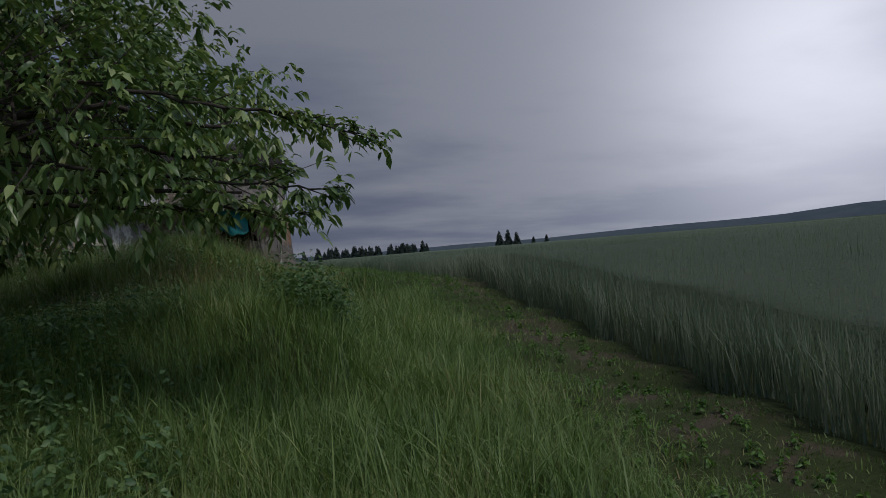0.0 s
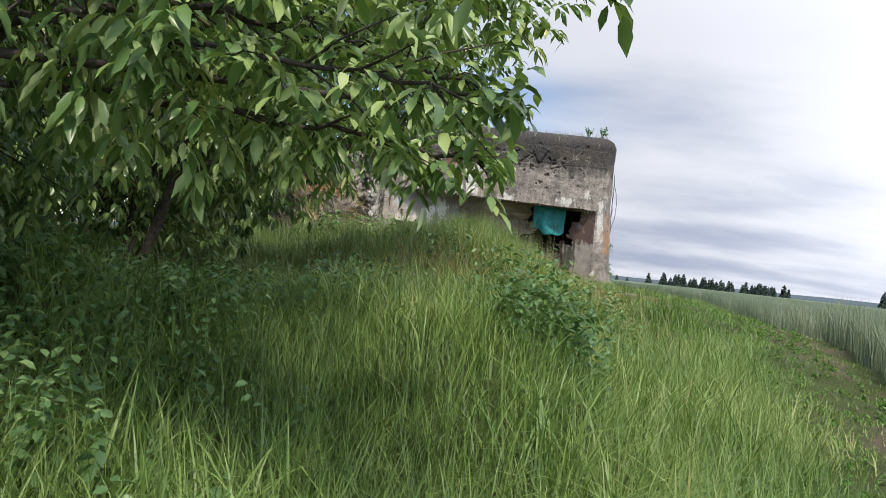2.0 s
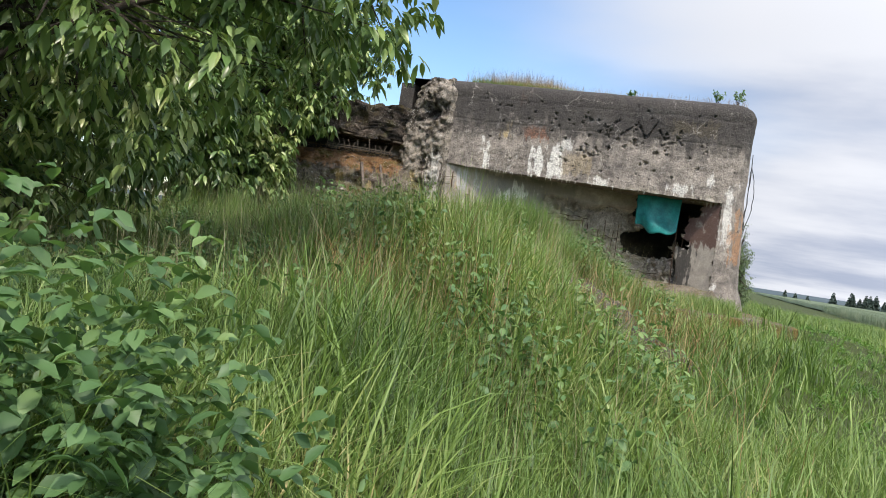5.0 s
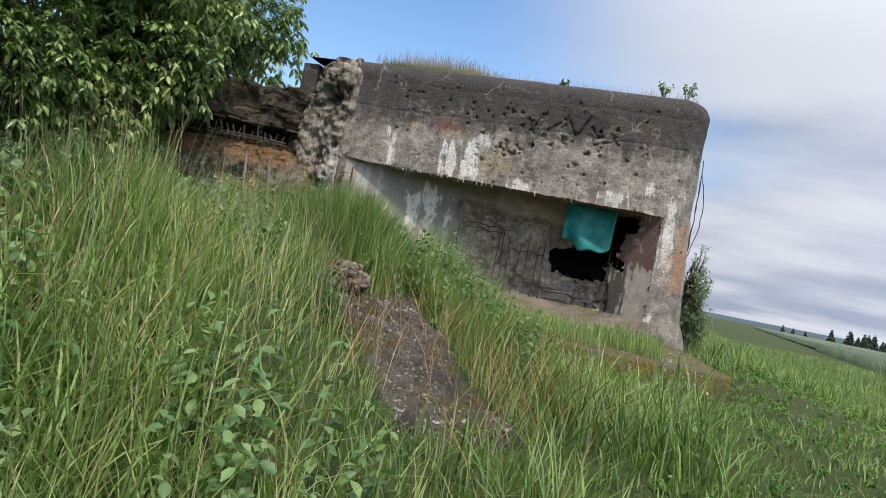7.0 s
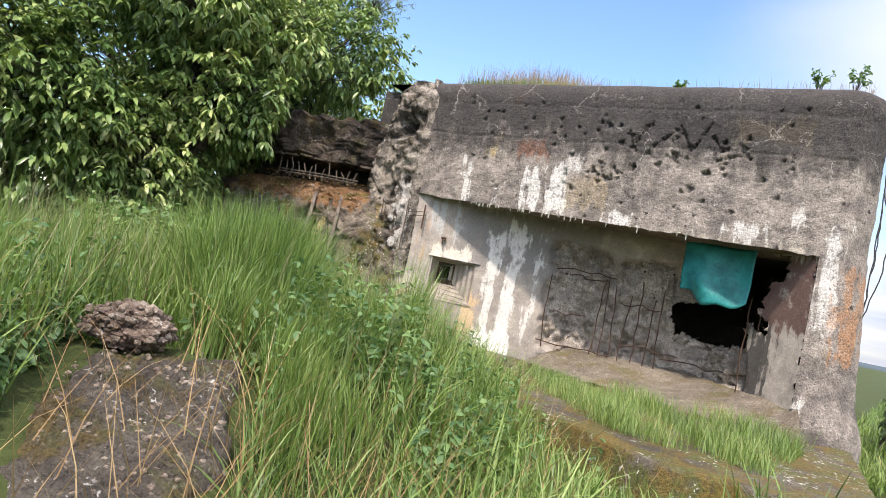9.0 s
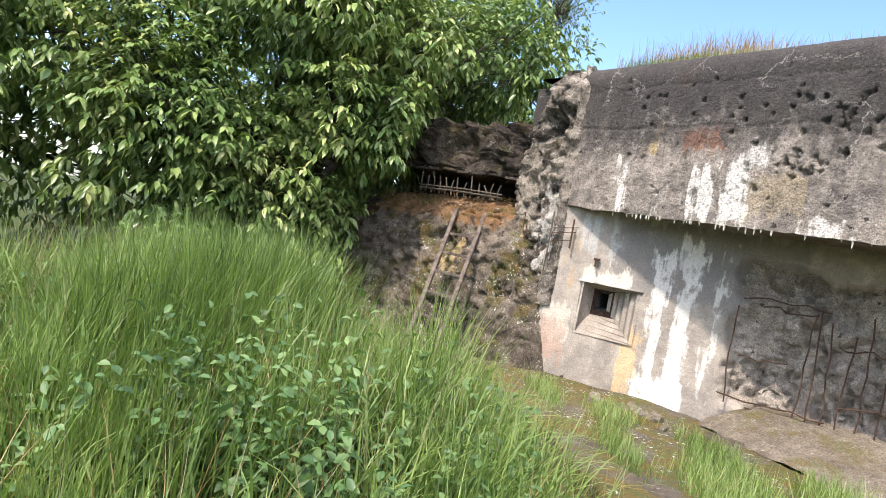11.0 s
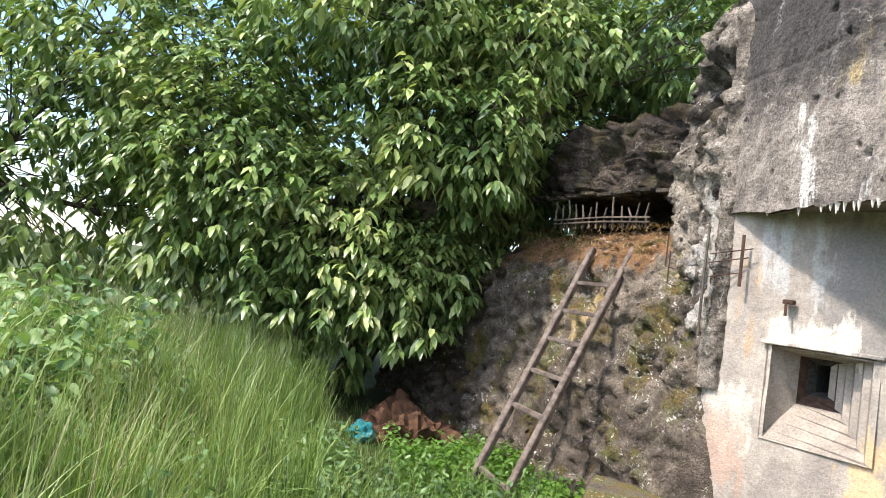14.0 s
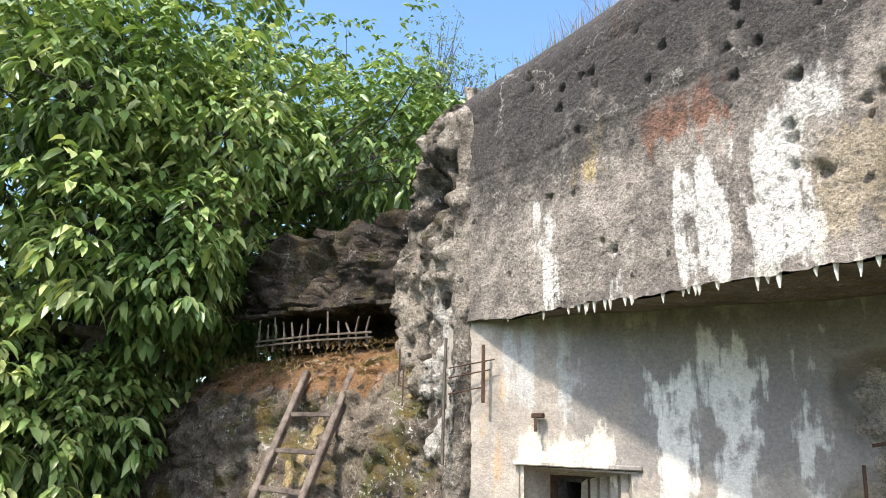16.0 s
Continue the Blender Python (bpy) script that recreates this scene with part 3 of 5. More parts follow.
def stepped_slit(parent):
    """The firing slit: frames that step inwards to a small dark hole."""
    a = math.atan2(0.49, 1.10)
    m = Matrix.Translation((0.66, 0.31, 0.965)) @ Matrix.Rotation(a, 4, "Z")
    l, r, t, b, depth = -0.34, 0.37, 0.30, -0.30, -0.012
    for i in range(6):
        bm = bmesh.new()
        l2, r2, t2, b2 = (l + 0.022, r - 0.082, t - 0.012, b + 0.060) if i < 5 else (l + 0.03, r - 0.02, t - 0.03, b + 0.03)
        d2 = depth + 0.060
        step = 0.042
        # far jamb: a tread facing out and a riser; head and near jamb: short returns; sill: one slope
        # pale treads against darkened risers: the steps' light and shade is coloured in
        rib = bmesh.new()
        rib.faces.new([rib.verts.new(m @ Vector(p)) for p in ((r, depth, b), (r, depth, t), (r - step, depth, t2), (r - step, depth, b + 0.02))])
        part("slit_rib", rib, RECESS, parent)
        for ring in (((r - step, depth, b + 0.02), (r - step, depth, t2), (r2, d2, t2), (r2, d2, b2)), ((l, depth, t), (l2, d2, t2), (r2, d2, t2), (r - step, depth, t2), (r, depth, t)), ((l, depth, b), (l, depth, t), (l2, d2, t2), (l2, d2, b2)), ((l, depth, b), (l2, d2, b2), (r2, d2, b2), (r - step, depth, b + 0.02), (r, depth, b))):
            bm.faces.new([bm.verts.new(m @ Vector(p)) for p in ring])
        # innermost step goes near-black, its shade is put into the colour
        part("slit_step", bm, (STEP_SHADE, STEP_SHADE, STEP_SHADE, STEP_SHADE, RUST, DARK)[i], parent, "rusty steel slit frame" if i == 4 else "")
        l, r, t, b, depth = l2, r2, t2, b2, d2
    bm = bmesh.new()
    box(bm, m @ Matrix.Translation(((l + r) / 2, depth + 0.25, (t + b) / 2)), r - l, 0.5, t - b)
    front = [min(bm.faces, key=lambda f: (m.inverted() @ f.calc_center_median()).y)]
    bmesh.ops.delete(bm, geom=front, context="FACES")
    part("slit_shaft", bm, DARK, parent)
    bm = bmesh.new()
    box(bm, m @ pose(0.01, -0.012, 0.318), 0.76, 0.05, 0.026, 0.006)
    part("slit_hood", bm, RECESS, parent, "thin concrete hood over the slit")


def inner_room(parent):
    # chamber walls carry their darkness in the colour
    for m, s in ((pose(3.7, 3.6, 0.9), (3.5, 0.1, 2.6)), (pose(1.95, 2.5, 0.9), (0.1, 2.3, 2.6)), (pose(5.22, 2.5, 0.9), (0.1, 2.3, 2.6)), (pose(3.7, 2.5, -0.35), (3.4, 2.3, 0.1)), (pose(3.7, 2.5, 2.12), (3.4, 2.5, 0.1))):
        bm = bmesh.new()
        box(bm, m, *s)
        part("chamber_wall", bm, DARK, parent, "chamber wall, its gloom put into the colour")
    bm = bmesh.new()
    box(bm, pose(3.25, 1.32, 1.52), 0.55, 0.30, 0.42, 0.05, 2)
    for v in bm.verts:
        v.co += v.co.normalized() * 0.05 * rough3(v.co, 6.0, 3)
    part("stub", bm, BROKEN, parent, "broken concrete stub with bent bars")


def apron(parent):
    top, _ = along([(1.9, 0.72), (2.05, 0.78), (3.9, 1.14), (4.5, 0.82), (5.36, -0.02)], 0.08)
    bottom = [(2.1, 0.30), (2.8, 0.02), (3.6, -0.22), (4.6, -0.42), (5.5, -0.42)]
    low, _ = along(bottom, 0.08)
    rows = []
    for k in np.linspace(0, 1, 16):
        row = []
        for i, (x, y) in enumerate(top):
            q = low[round(i * (len(low) - 1) / (len(top) - 1))]
            px, py = x + (q[0] - x) * k, y + (q[1] - y) * k
            row.append((px, py, 0.12 + (0.30 * float(smooth(1.75, 2.5, px + 0.3 * k)) - 0.30 * k * 1.0) * 1.0 + 0.03 * rough3((px, py, 0), 3.0, 4)))
        rows.append(row)
    part("apron", sheet(rows[::-1]), APRON, parent, "beige concrete slope below the wall", True)


def roof(parent):
    bm = bmesh.new()
    bm.faces.new([bm.verts.new(p) for p in ((-1.2, 0.27, TOP - 0.012), (5.22, 0.27, TOP - 0.012), (5.38, 0.50, TOP - 0.012), (4.86, 5.5, TOP - 0.012), (-1.2, 5.5, TOP - 0.012))])
    bmesh.ops.solidify(bm, geom=bm.faces[:], thickness=0.2)
    part("roof", bm, APRON, parent, "flat concrete roof with thin turf")
    bm = bmesh.new()
    box(bm, pose(1.9, 5.45, 1.75), 6.0, 0.3, 4.0)
    box(bm, pose(-1.2, 3.0, 1.75), 0.3, 5.2, 4.0)
    part("back_wall", bm, FACE, parent)


def pier(parent):
    """The rough pier at the end of the lintel, with a hollow near its top."""
    pts, nrm = along([(-1.25, 0.9), (-1.12, 0.10), (-0.95, -0.06), (-0.06, -0.09), (0.05, 0.0), (0.06, 0.3)], 0.03)
    rows = []
    for z in np.linspace(0.9, 3.86, 96):
        row = []
        for (x, y), n in zip(pts, nrm):
            sx = x * (1 - 0.05 * (z - 2)) + 0.16 * float(smooth(2.2, 3.8, z)) * (1 if x < -0.5 else 0)
            d = 0.06 * rough3((sx, y, z), 2.0, 5) + 0.06 * rocky((sx, y, z * 0.8), 4.5) + 0.06 * rocky((sx, y, z), 13.0) - 0.02
            d *= 0.15 + 0.85 * float(smooth(0.04, -0.25, sx))
            q = ((sx + 0.42) / 0.20) ** 2 + ((z - 3.10) / 0.16) ** 2
            d -= 0.30 * math.exp(-q * 1.2)
            q = ((sx + 0.45) / 0.24) ** 2 + ((z - 3.36) / 0.10) ** 2
            d += 0.10 * math.exp(-q)
            d -= 0.16 * float(smooth(3.55, 3.86, z))
            row.append((sx + n[0] * d, y + n[1] * d, z))
        rows.append(row)
    part("pier", sheet(rows), PIER, parent, "rough pier of broken pale masonry with a hollow", True)


WING = [(0.35, 0.16), (-0.5, -0.16), (-2.2, -0.74), (-5.0, -1.70)]


def wing_wall(parent):
    pts, nrm = along(WING, 0.035)
    nrm = [(-a, -b) for a, b in nrm]
    prof = [(-0.5, 0.42), (-0.2, 0.36), (0.1, 0.27), (0.4, 0.17), (0.7, 0.08), (1.0, 0.0), (1.2, -0.04), (1.4, -0.07), (1.6, -0.12), (1.75, -0.18), (1.86, -0.26), (1.95, -0.36), (2.03, -0.50), (2.10, -0.66), (2.14, -0.85), (2.16, -1.1), (2.17, -1.8)]
    fine = []
    for (z0, o0), (z1, o1) in zip(prof, prof[1:]):
        n = max(2, round(math.hypot(z1 - z0, o1 - o0) / 0.035))
        fine += [(z0 + (z1 - z0) * i / n, o0 + (o1 - o0) * i / n) for i in range(n)]
    rows = []
    for z, off in fine:
        row = []
        for (x, y), n in zip(pts, nrm):
            drop = 0.35 * float(smooth(-2.3, -4.5, x))
            d = off + 0.07 * rough3((x, y, z), 1.8, 6) + 0.035 * rocky((x, y, z), 4.5) + 0.045 * rocky((x, y, z), 12.0) + 0.03
            calm = float(smooth(0.12, -0.40, x))
            d = off * (0.35 + 0.65 * calm) + (d - off) * calm - 0.10 * float(smooth(-0.18, 0.20, x))
            q = ((x + 1.72) / 0.22) ** 2 + ((z - 1.45) / 0.16) ** 2
            d -= 0.22 * math.exp(-q)
            row.append((x + n[0] * d, y + n[1] * d, z - drop * max(0.0, z) / 2 + 0.04 * rough3((x, y, z + 5), 3.0, 4)))
        rows.append(row)
    part("wing_wall", sheet(rows), RUBBLE, parent, "mossy battered wing wall of rough stone", True)


def upper_slab(parent):
    a = math.atan2(0.85, 2.4)
    bm = bmesh.new()
    box(bm, Matrix.Translation((-1.95, 0.15, 2.80)) @ Matrix.Rotation(a, 4, "Z"), 2.2, 0.8, 0.68, 0.03, 2)
    bmesh.ops.subdivide_edges(bm, edges=[e for e in bm.edges if e.calc_length() > 0.3], cuts=28, use_grid_fill=True)
    for v in bm.verts:
        v.co += Vector((rough3(v.co, 3.0, 4), rough3(v.co + Vector((5, 0, 0)), 3.0, 4), rough3(v.co + Vector((0, 9, 0)), 3.0, 4))) * 0.08 + Vector((0.3, -1, 0.3)) * 0.09 * rocky(v.co, 4.0) + Vector((0, -1, 0)) * 0.04 * rocky(v.co, 12.0)
    part("upper_slab", bm, SLAB, parent, "dark brown weathered slab over a low opening", True)
    # near-black board, the opening's shade put into the colour
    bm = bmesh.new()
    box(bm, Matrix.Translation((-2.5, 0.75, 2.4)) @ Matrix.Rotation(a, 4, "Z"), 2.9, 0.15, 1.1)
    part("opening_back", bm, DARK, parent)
    for i in range(9):
        bm = bmesh.new()
        box(bm, Matrix.Translation((-2.2, 0.06, 2.43)) @ Matrix.Rotation(a, 4, "Z") @ pose(-1.05 + 0.26 * i, -0.38, 0.012 * math.sin(i * 2.1), 4 * math.sin(i), 3 * math.cos(i * 1.7), 0), 0.2, 0.12, 0.035, 0.006)
        part("edge_tile", bm, SLAB, parent)


bunker = thing("bunker", "weathered concrete bunker with breached firing recess", "bunker", (2.5, 1.0, 0))
bunker.location = (0, 0, 0)
front_wall, back_recess = upper_wall(bunker), recess_wall(bunker)
for build in (pillar, soffit, inner_room, apron, roof, pier, wing_wall, upper_slab):
    build(bunker)
stepped_slit(back_recess)


def rebars():
    rng = random.Random(11)
    bars = [(2.05 + 0.0, 0.35, 2.02, 1.35)] + [(x + rng.uniform(-0.03, 0.03), 0.35 + rng.uniform(-0.05, 0.05), x + rng.uniform(-0.05, 0.05), rng.uniform(1.25, 1.6)) for x in (2.72, 2.84, 2.95, 3.1, 3.22, 3.42, 3.55, 4.62, 4.75)]
    for x0, z0, x1, z1 in bars:
        y = 0.80 + 0.2 * (x0 - 2.0) + 0.0
        bm = bmesh.new()
        pts = [(x0 + (x1 - x0) * k + rng.uniform(-0.012, 0.012), min(y, 1.16 if x0 < 4 else 0.72) - 0.11 + rng.uniform(-0.015, 0.015), z0 + (z1 - z0) * k) for k in np.linspace(0, 1, 7)]
        part("rebar", tube(bm, pts, 0.008, 5), RUST, back_recess, "rusty reinforcing bar")
    for x0, x1, z in ((2.0, 3.0, 0.42), (2.3, 3.6, 0.34), (2.1, 2.9, 1.45), (2.3, 2.8, 1.38), (3.0, 3.5, 1.15), (3.1, 3.8, 0.62), (3.6, 4.6, 0.55), (2.15, 2.6, 0.85)):
        bm = bmesh.new()
        pts = [(x0 + (x1 - x0) * k, min(0.78 + 0.2 * (x0 + (x1 - x0) * k - 2.0), 1.14) - 0.12 + rng.uniform(-0.025, 0.01), z + rng.uniform(-0.03, 0.03)) for k in np.linspace(0, 1, 8)]
        part("rebar", tube(bm, pts, 0.008, 5), RUST, back_recess, "rusty reinforcing bar")


rebars()


# ---- paved ledge in front ----
def ledge():
    line = [(-0.55, -0.55), (0.8, -1.18), (2.4, -2.02), (3.8, -2.80), (5.0, -3.45), (5.7, -3.30), (6.3, -2.95)]
    pts, _ = along(line, 0.07)
    rows = []
    for k in [-0.02, -0.01] + list(np.linspace(0, 1, 40)):
        row = []
        for i, (x, y) in enumerate(pts):
            px, py = x + (min(x, 5.95) * 0.96 + 0.1 - x) * max(k, 0), y + (0.55 - y) * max(k, 0)
            z = 0.10 + 0.02 * rough3((px, py, 0), 2.0, 4) + 0.02 * k
            if k == -0.02:
                z = -0.35
            elif k == -0.01:
                z -= 0.03
                py -= 0.015
            row.append((px, py + 0.03 * rough3((px, 1, 0), 3.0, 3) * (k < 0.05), z))
        rows.append(row)
    ob = part("ledge", sheet(rows), PAVING, None, "mossy lichen-flecked concrete ledge along the wall", True)
    return tagged(ob, category="pavement", kind="structure")


ledge()


def lime_drips():
    rng = random.Random(19)
    for i in range(34):
        x = rng.uniform(0.9, 2.6) if i < 22 else rng.uniform(0.2, 5.0)
        h = rng.uniform(0.015, 0.06)
        bm = bmesh.new()
        z = lintel_z(x)
        tube(bm, [(x, 0.02, z + 0.01), (x + rng.uniform(-0.004, 0.004), 0.02, z - h * 0.5), (x, 0.02, z - 0.005 - h)], [0.012, 0.007, 0.002], 5)
        part("lime_drip", bm, LIME, front_wall)


LIME = plain("white lime", col(0.55, 0.52, 0.46), col(0.75, 0.73, 0.68), 20, 0.7)
lime_drips()


def wall_irons():
    bm = bmesh.new()
    tube(bm, [(-0.03, -0.12, 2.02), (-0.02, -0.13, 1.7), (-0.03, -0.12, 1.25)], 0.010, 6)
    part("rod", bm, STICK, bunker, "pale thin rod hanging beside the recess")
    for z, x1 in ((1.86, 0.30), (1.80, 0.26), (1.70, 0.20)):
        bm = bmesh.new()
        tube(bm, [(-0.02, -0.10, z - 0.03), (x1 - 0.06, 0.06, z + 0.02)], 0.0045, 5)
        part("rebar", bm, RUST, back_recess, "rusty reinforcing bar")
    bm = bmesh.new()
    tube(bm, [(0.18, 0.02, 1.97), (0.185, 0.02, 1.62)], 0.012, 5)
    part("rebar", bm, RUST, back_recess, "rusty reinforcing bar")
    bm = bmesh.new()
    box(bm, pose(0.49, 0.19, 1.55, 0, 0, 24), 0.07, 0.05, 0.03, 0.006)
    tube(bm, [(0.49, 0.17, 1.55), (0.50, 0.165, 1.46)], 0.010, 5)
    part("bracket", bm, RUST, bunker, "rusty wall bracket")
    for x, z in ((-0.40, 1.85), (-0.34, 1.72)):
        bm = bmesh.new()
        tube(bm, [(x, -0.24, z + 0.12), (x + 0.02, -0.25, z - 0.12), (x + 0.10, -0.22, z - 0.14)], 0.006, 5)
        part("rebar", bm, RUST, back_recess, "rusty reinforcing bar")


wall_irons()


# ---- vegetation ----
def blades(name, x, y, z, height, width, mat, seed, lean=0.35, droop=0.6, segments=3, face=None):
    """Grass: one bent, tapered strip for every root."""
    rng = np.random.default_rng(seed)
    n = len(x)
    yaw = rng.uniform(0, math.tau, n)
    out = np.stack([np.cos(yaw), np.sin(yaw)], -1)
    twist = yaw + math.pi / 2 + rng.uniform(-0.6, 0.6, n)
    side = np.stack([np.cos(twist), np.sin(twist)], -1)
    a = lean * rng.uniform(0.1, 1.0, n)
    b = droop * rng.uniform(0.0, 1.0, n) ** 1.5
    root = np.stack([x, y, z], -1)
    ks = np.linspace(0, 1, segments + 1)
    rings = []
    for k in ks:
        r = height * (a * k + b * k**2.4)
        zz = height * (k - 0.45 * b * k**3)
        c = root + np.concatenate([out * r[:, None], zz[:, None]], -1)
        if k < 1:
            w = width * (1 - 0.75 * k**1.5) * 0.5
            s = np.concatenate([side * w[:, None], np.zeros((n, 1))], -1)
            rings += [c - s, c + s]
        else:
            rings.append(c)
    per = 2 * segments + 1
    verts = np.stack(rings, 1).reshape(-1, 3)
    base = np.arange(n)[:, None] * per
    quads = [base + np.array([2 * s, 2 * s + 1, 2 * s + 3, 2 * s + 2]) for s in range(segments - 1)]
    tips = base + np.array([per - 3, per - 2, per - 1])
    faces = ([np.concatenate(quads)] if quads else []) + [tips]
    return array_mesh(name, verts, faces, mat)


def clear(x, y, slab=True):
    """Where plants can root: off the bunker, the ledge, the block."""
    off = ~((y > -0.75 + 0.0 * x) & (x > -0.6) & (x < 6.0))
    off &= ~((x > -0.6) & (x < 6.35) & (y > -0.88 - 0.52 * np.clip(x, -0.5, 5.1) + 0.03))
    off &= ~((x <= 0.3) & (y > 0.02 + 0.35 * x - 0.25))
    if slab:
        d = (x - 3.95) * 0.724 - (y + 6.6) * 0.69
        w = (x - 3.95) * 0.69 + (y + 6.6) * 0.724
        off &= ~((np.abs(d) < 1.0) & (np.abs(w) < 0.48))
    return off


def scatter(n, x0, x1, y0, y1, seed):
    rng = np.random.default_rng(seed)
    return rng.uniform(x0, x1, n), rng.uniform(y0, y1, n), rng


def clumped(x, y, rng, scale=1.0):
    """Patchy density, 0 to 1."""
    return 0.5 + 0.25 * np.sin(x * 2.1 * scale + 1.3) * np.cos(y * 1.7 * scale) + 0.25 * np.sin(x * 4.7 * scale + y * 3.9 * scale)


def trodden(x, y):
    """Short growth on the near side of the block."""
    return 1 - 0.72 * np.exp(-(((x - 3.95) / 0.8) ** 2) - ((y + 7.65) / 0.85) ** 2)


def meadow():
    # tall grass on the mound and beside the path
    x, y, rng = scatter(250000, -5.5, 8.2, -20.0, 1.5, 21)
    gap = edge_x(y) - x
    track = smooth(3.4, 2.2, gap)
    shade = smooth(1.0, -1.5, x) * smooth(-9.5, -11.5, y)
    keep = clear(x, y) & (gap > 0.1) & (rng.uniform(size=len(x)) < (0.30 + 0.70 * clumped(x, y, rng)) * (1 - 0.15 * track) * (1 - 0.2 * shade) * (1 - 0.55 * smooth(-5.6, -4.6, y) * smooth(3.2, 2.0, x)))
    keep &= ~((x < -3.2) & (y > -9))
    x, y, track, gap = x[keep], y[keep], track[keep], gap[keep]
    mound = smooth(4.75, 3.3, x) * smooth(-10.8, -7.6, y)
    tall = smooth(-6.3, -5.2, y) * smooth(-2.2, -3.6, y) * smooth(4.6, 3.0, x)
    low = smooth(-3.6, -2.4, y) * smooth(3.2, 1.5, x)
    h = (0.30 + 0.22 * mound * (1 - low) + 0.08 * tall - 0.12 * low + 0.16 * np.exp(-(((x - 3.5) / 0.8) ** 2) - ((y + 8.9) / 0.9) ** 2)) * rng.uniform(0.5, 1.15, len(x)) * (1 - 0.50 * track)
    kerb = -0.88 - 0.52 * np.clip(x, -0.5, 5.1) - y
    h = h * (1 - 0.6 * smooth(0.7, 0.15, kerb) * smooth(1.0, 2.0, x))
    rut = np.abs(gap - 0.55) < 0.5
    h = np.where(rut, h * 0.45, h) * trodden(x, y)
    ob = blades("meadow_grass", x, y, land(x, y) - 0.02, h, rng.uniform(0.005, 0.013, len(x)), GRASS, 22, 0.45, 0.85, 3)
    tagged(ob, "tall green meadow grass on the mound and path", "grass", kind="stuff")
    x, y, rng = scatter(85000, 0.4, 6.4, -19.2, -9.0, 51)
    keep = (edge_x(y) - x > 1.6) & (rng.uniform(size=len(x)) < 0.25 + 0.75 * clumped(x, y, rng, 1.6))
    x, y = x[keep], y[keep]
    ob = blades("fine_grass", x, y, land(x, y) - 0.02, rng.uniform(0.22, 0.55, len(x)), rng.uniform(0.003, 0.007, len(x)), GRASS, 52, 0.6, 1.0, 3)
    tagged(ob, "dense fine grass bending beside the path", "grass", kind="stuff")
    x, y, rng = scatter(60000, 5.4, 16.0, 0.0, 30.0, 53)
    y = 30.0 * rng.uniform(0, 1, len(x)) ** 1.5
    keep = (edge_x(y) - x > 0.1) & (x > 5.95 - 0.10 * np.clip(y, 0, 5.5))
    x, y = x[keep], y[keep]
    ob = blades("verge_grass", x, y, land(x, y) - 0.02, rng.uniform(0.12, 0.34, len(x)), rng.uniform(0.008, 0.018, len(x)), GRASS, 54, 0.5, 0.8, 2)
    tagged(ob, "light green grass verge between bunker and field", "grass", kind="stuff")
    # upright clumps on the mound's shoulder
    cx, cy, rng = scatter(420, -3.0, 4.3, -8.5, -2.9, 41)
    dx, dy, _ = scatter(190, -2.2, 2.6, -5.4, -2.5, 43)
    cx, cy = np.concatenate([cx, dx]), np.concatenate([cy, dy])
    keep = clear(cx, cy) & (clumped(cx, cy, rng, 0.9) > 0.32) & (rng.uniform(size=len(cx)) < 0.35 + 0.65 * smooth(-6.6, -5.4, cy)) & (cy < -2.7 - 0.35 * np.clip(cx - 1.0, 0, 3))
    cx, cy = cx[keep], cy[keep]
    m = 62
    tallness = np.repeat(rng.uniform(0.45, 0.90, len(cx)) * (0.6 + 0.4 * smooth(4.4, 3.0, cx)) * (1 - 0.45 * smooth(1.4, -0.4, cx) * smooth(-4.4, -5.4, cy)), m)
    x, y = np.repeat(cx, m) + rng.normal(size=len(cx) * m) * 0.075, np.repeat(cy, m) + rng.normal(size=len(cx) * m) * 0.075
    ok = clear(x, y)
    x, y, tallness = x[ok], y[ok], tallness[ok]
    ob = blades("upright_grass", x, y, land(x, y) - 0.02, tallness * trodden(x, y) * rng.uniform(0.55, 1.1, len(x)), rng.uniform(0.004, 0.008, len(x)), GRASS, 42, 0.22, 0.40, 4)
    tagged(ob, "upright clumps of tall green grass on the mound", "grass", kind="stuff")
    x, y, rng = scatter(8000, -0.7, 2.2, -3.0, -0.9, 57)
    keep = clear(x, y) & (rng.uniform(size=len(x)) < 0.35 + 0.65 * clumped(x, y, rng, 1.4))
    x, y = x[keep], y[keep]
    ob = blades("hollow_grass", x, y, land(x, y) - 0.02, rng.uniform(0.15, 0.42, len(x)), rng.uniform(0.005, 0.009, len(x)), GRASS, 58, 0.4, 0.8, 3)
    tagged(ob, "green grass in the hollow below the ladder", "grass", kind="stuff")
    # the tallest clumps, between the block and the firing slit
    k, _, rng = scatter(130, 0.0, 1.0, 0.0, 1.0, 47)
    cx, cy = 3.75 - 1.9 * k + rng.normal(size=130) * 0.20, -5.75 + 1.5 * k + rng.normal(size=130) * 0.22
    x, y = np.repeat(cx, 80) + rng.normal(size=130 * 80) * 0.07, np.repeat(cy, 80) + rng.normal(size=130 * 80) * 0.07
    ok = clear(x, y)
    x, y = x[ok], y[ok]
    ob = blades("clump_grass", x, y, land(x, y) - 0.02, rng.uniform(0.55, 1.10, len(x)) * (1 - 0.52 * smooth(2.6, 3.5, x)), rng.uniform(0.006, 0.012, len(x)), GRASS, 48, 0.24, 0.42, 4)
    tagged(ob, "tall pale green grass clumps beside the concrete block", "grass", kind="stuff")
    # broad arching blades
    x, y, rng = scatter(42000, -3.5, 6.0, -19.5, -2.8, 33)
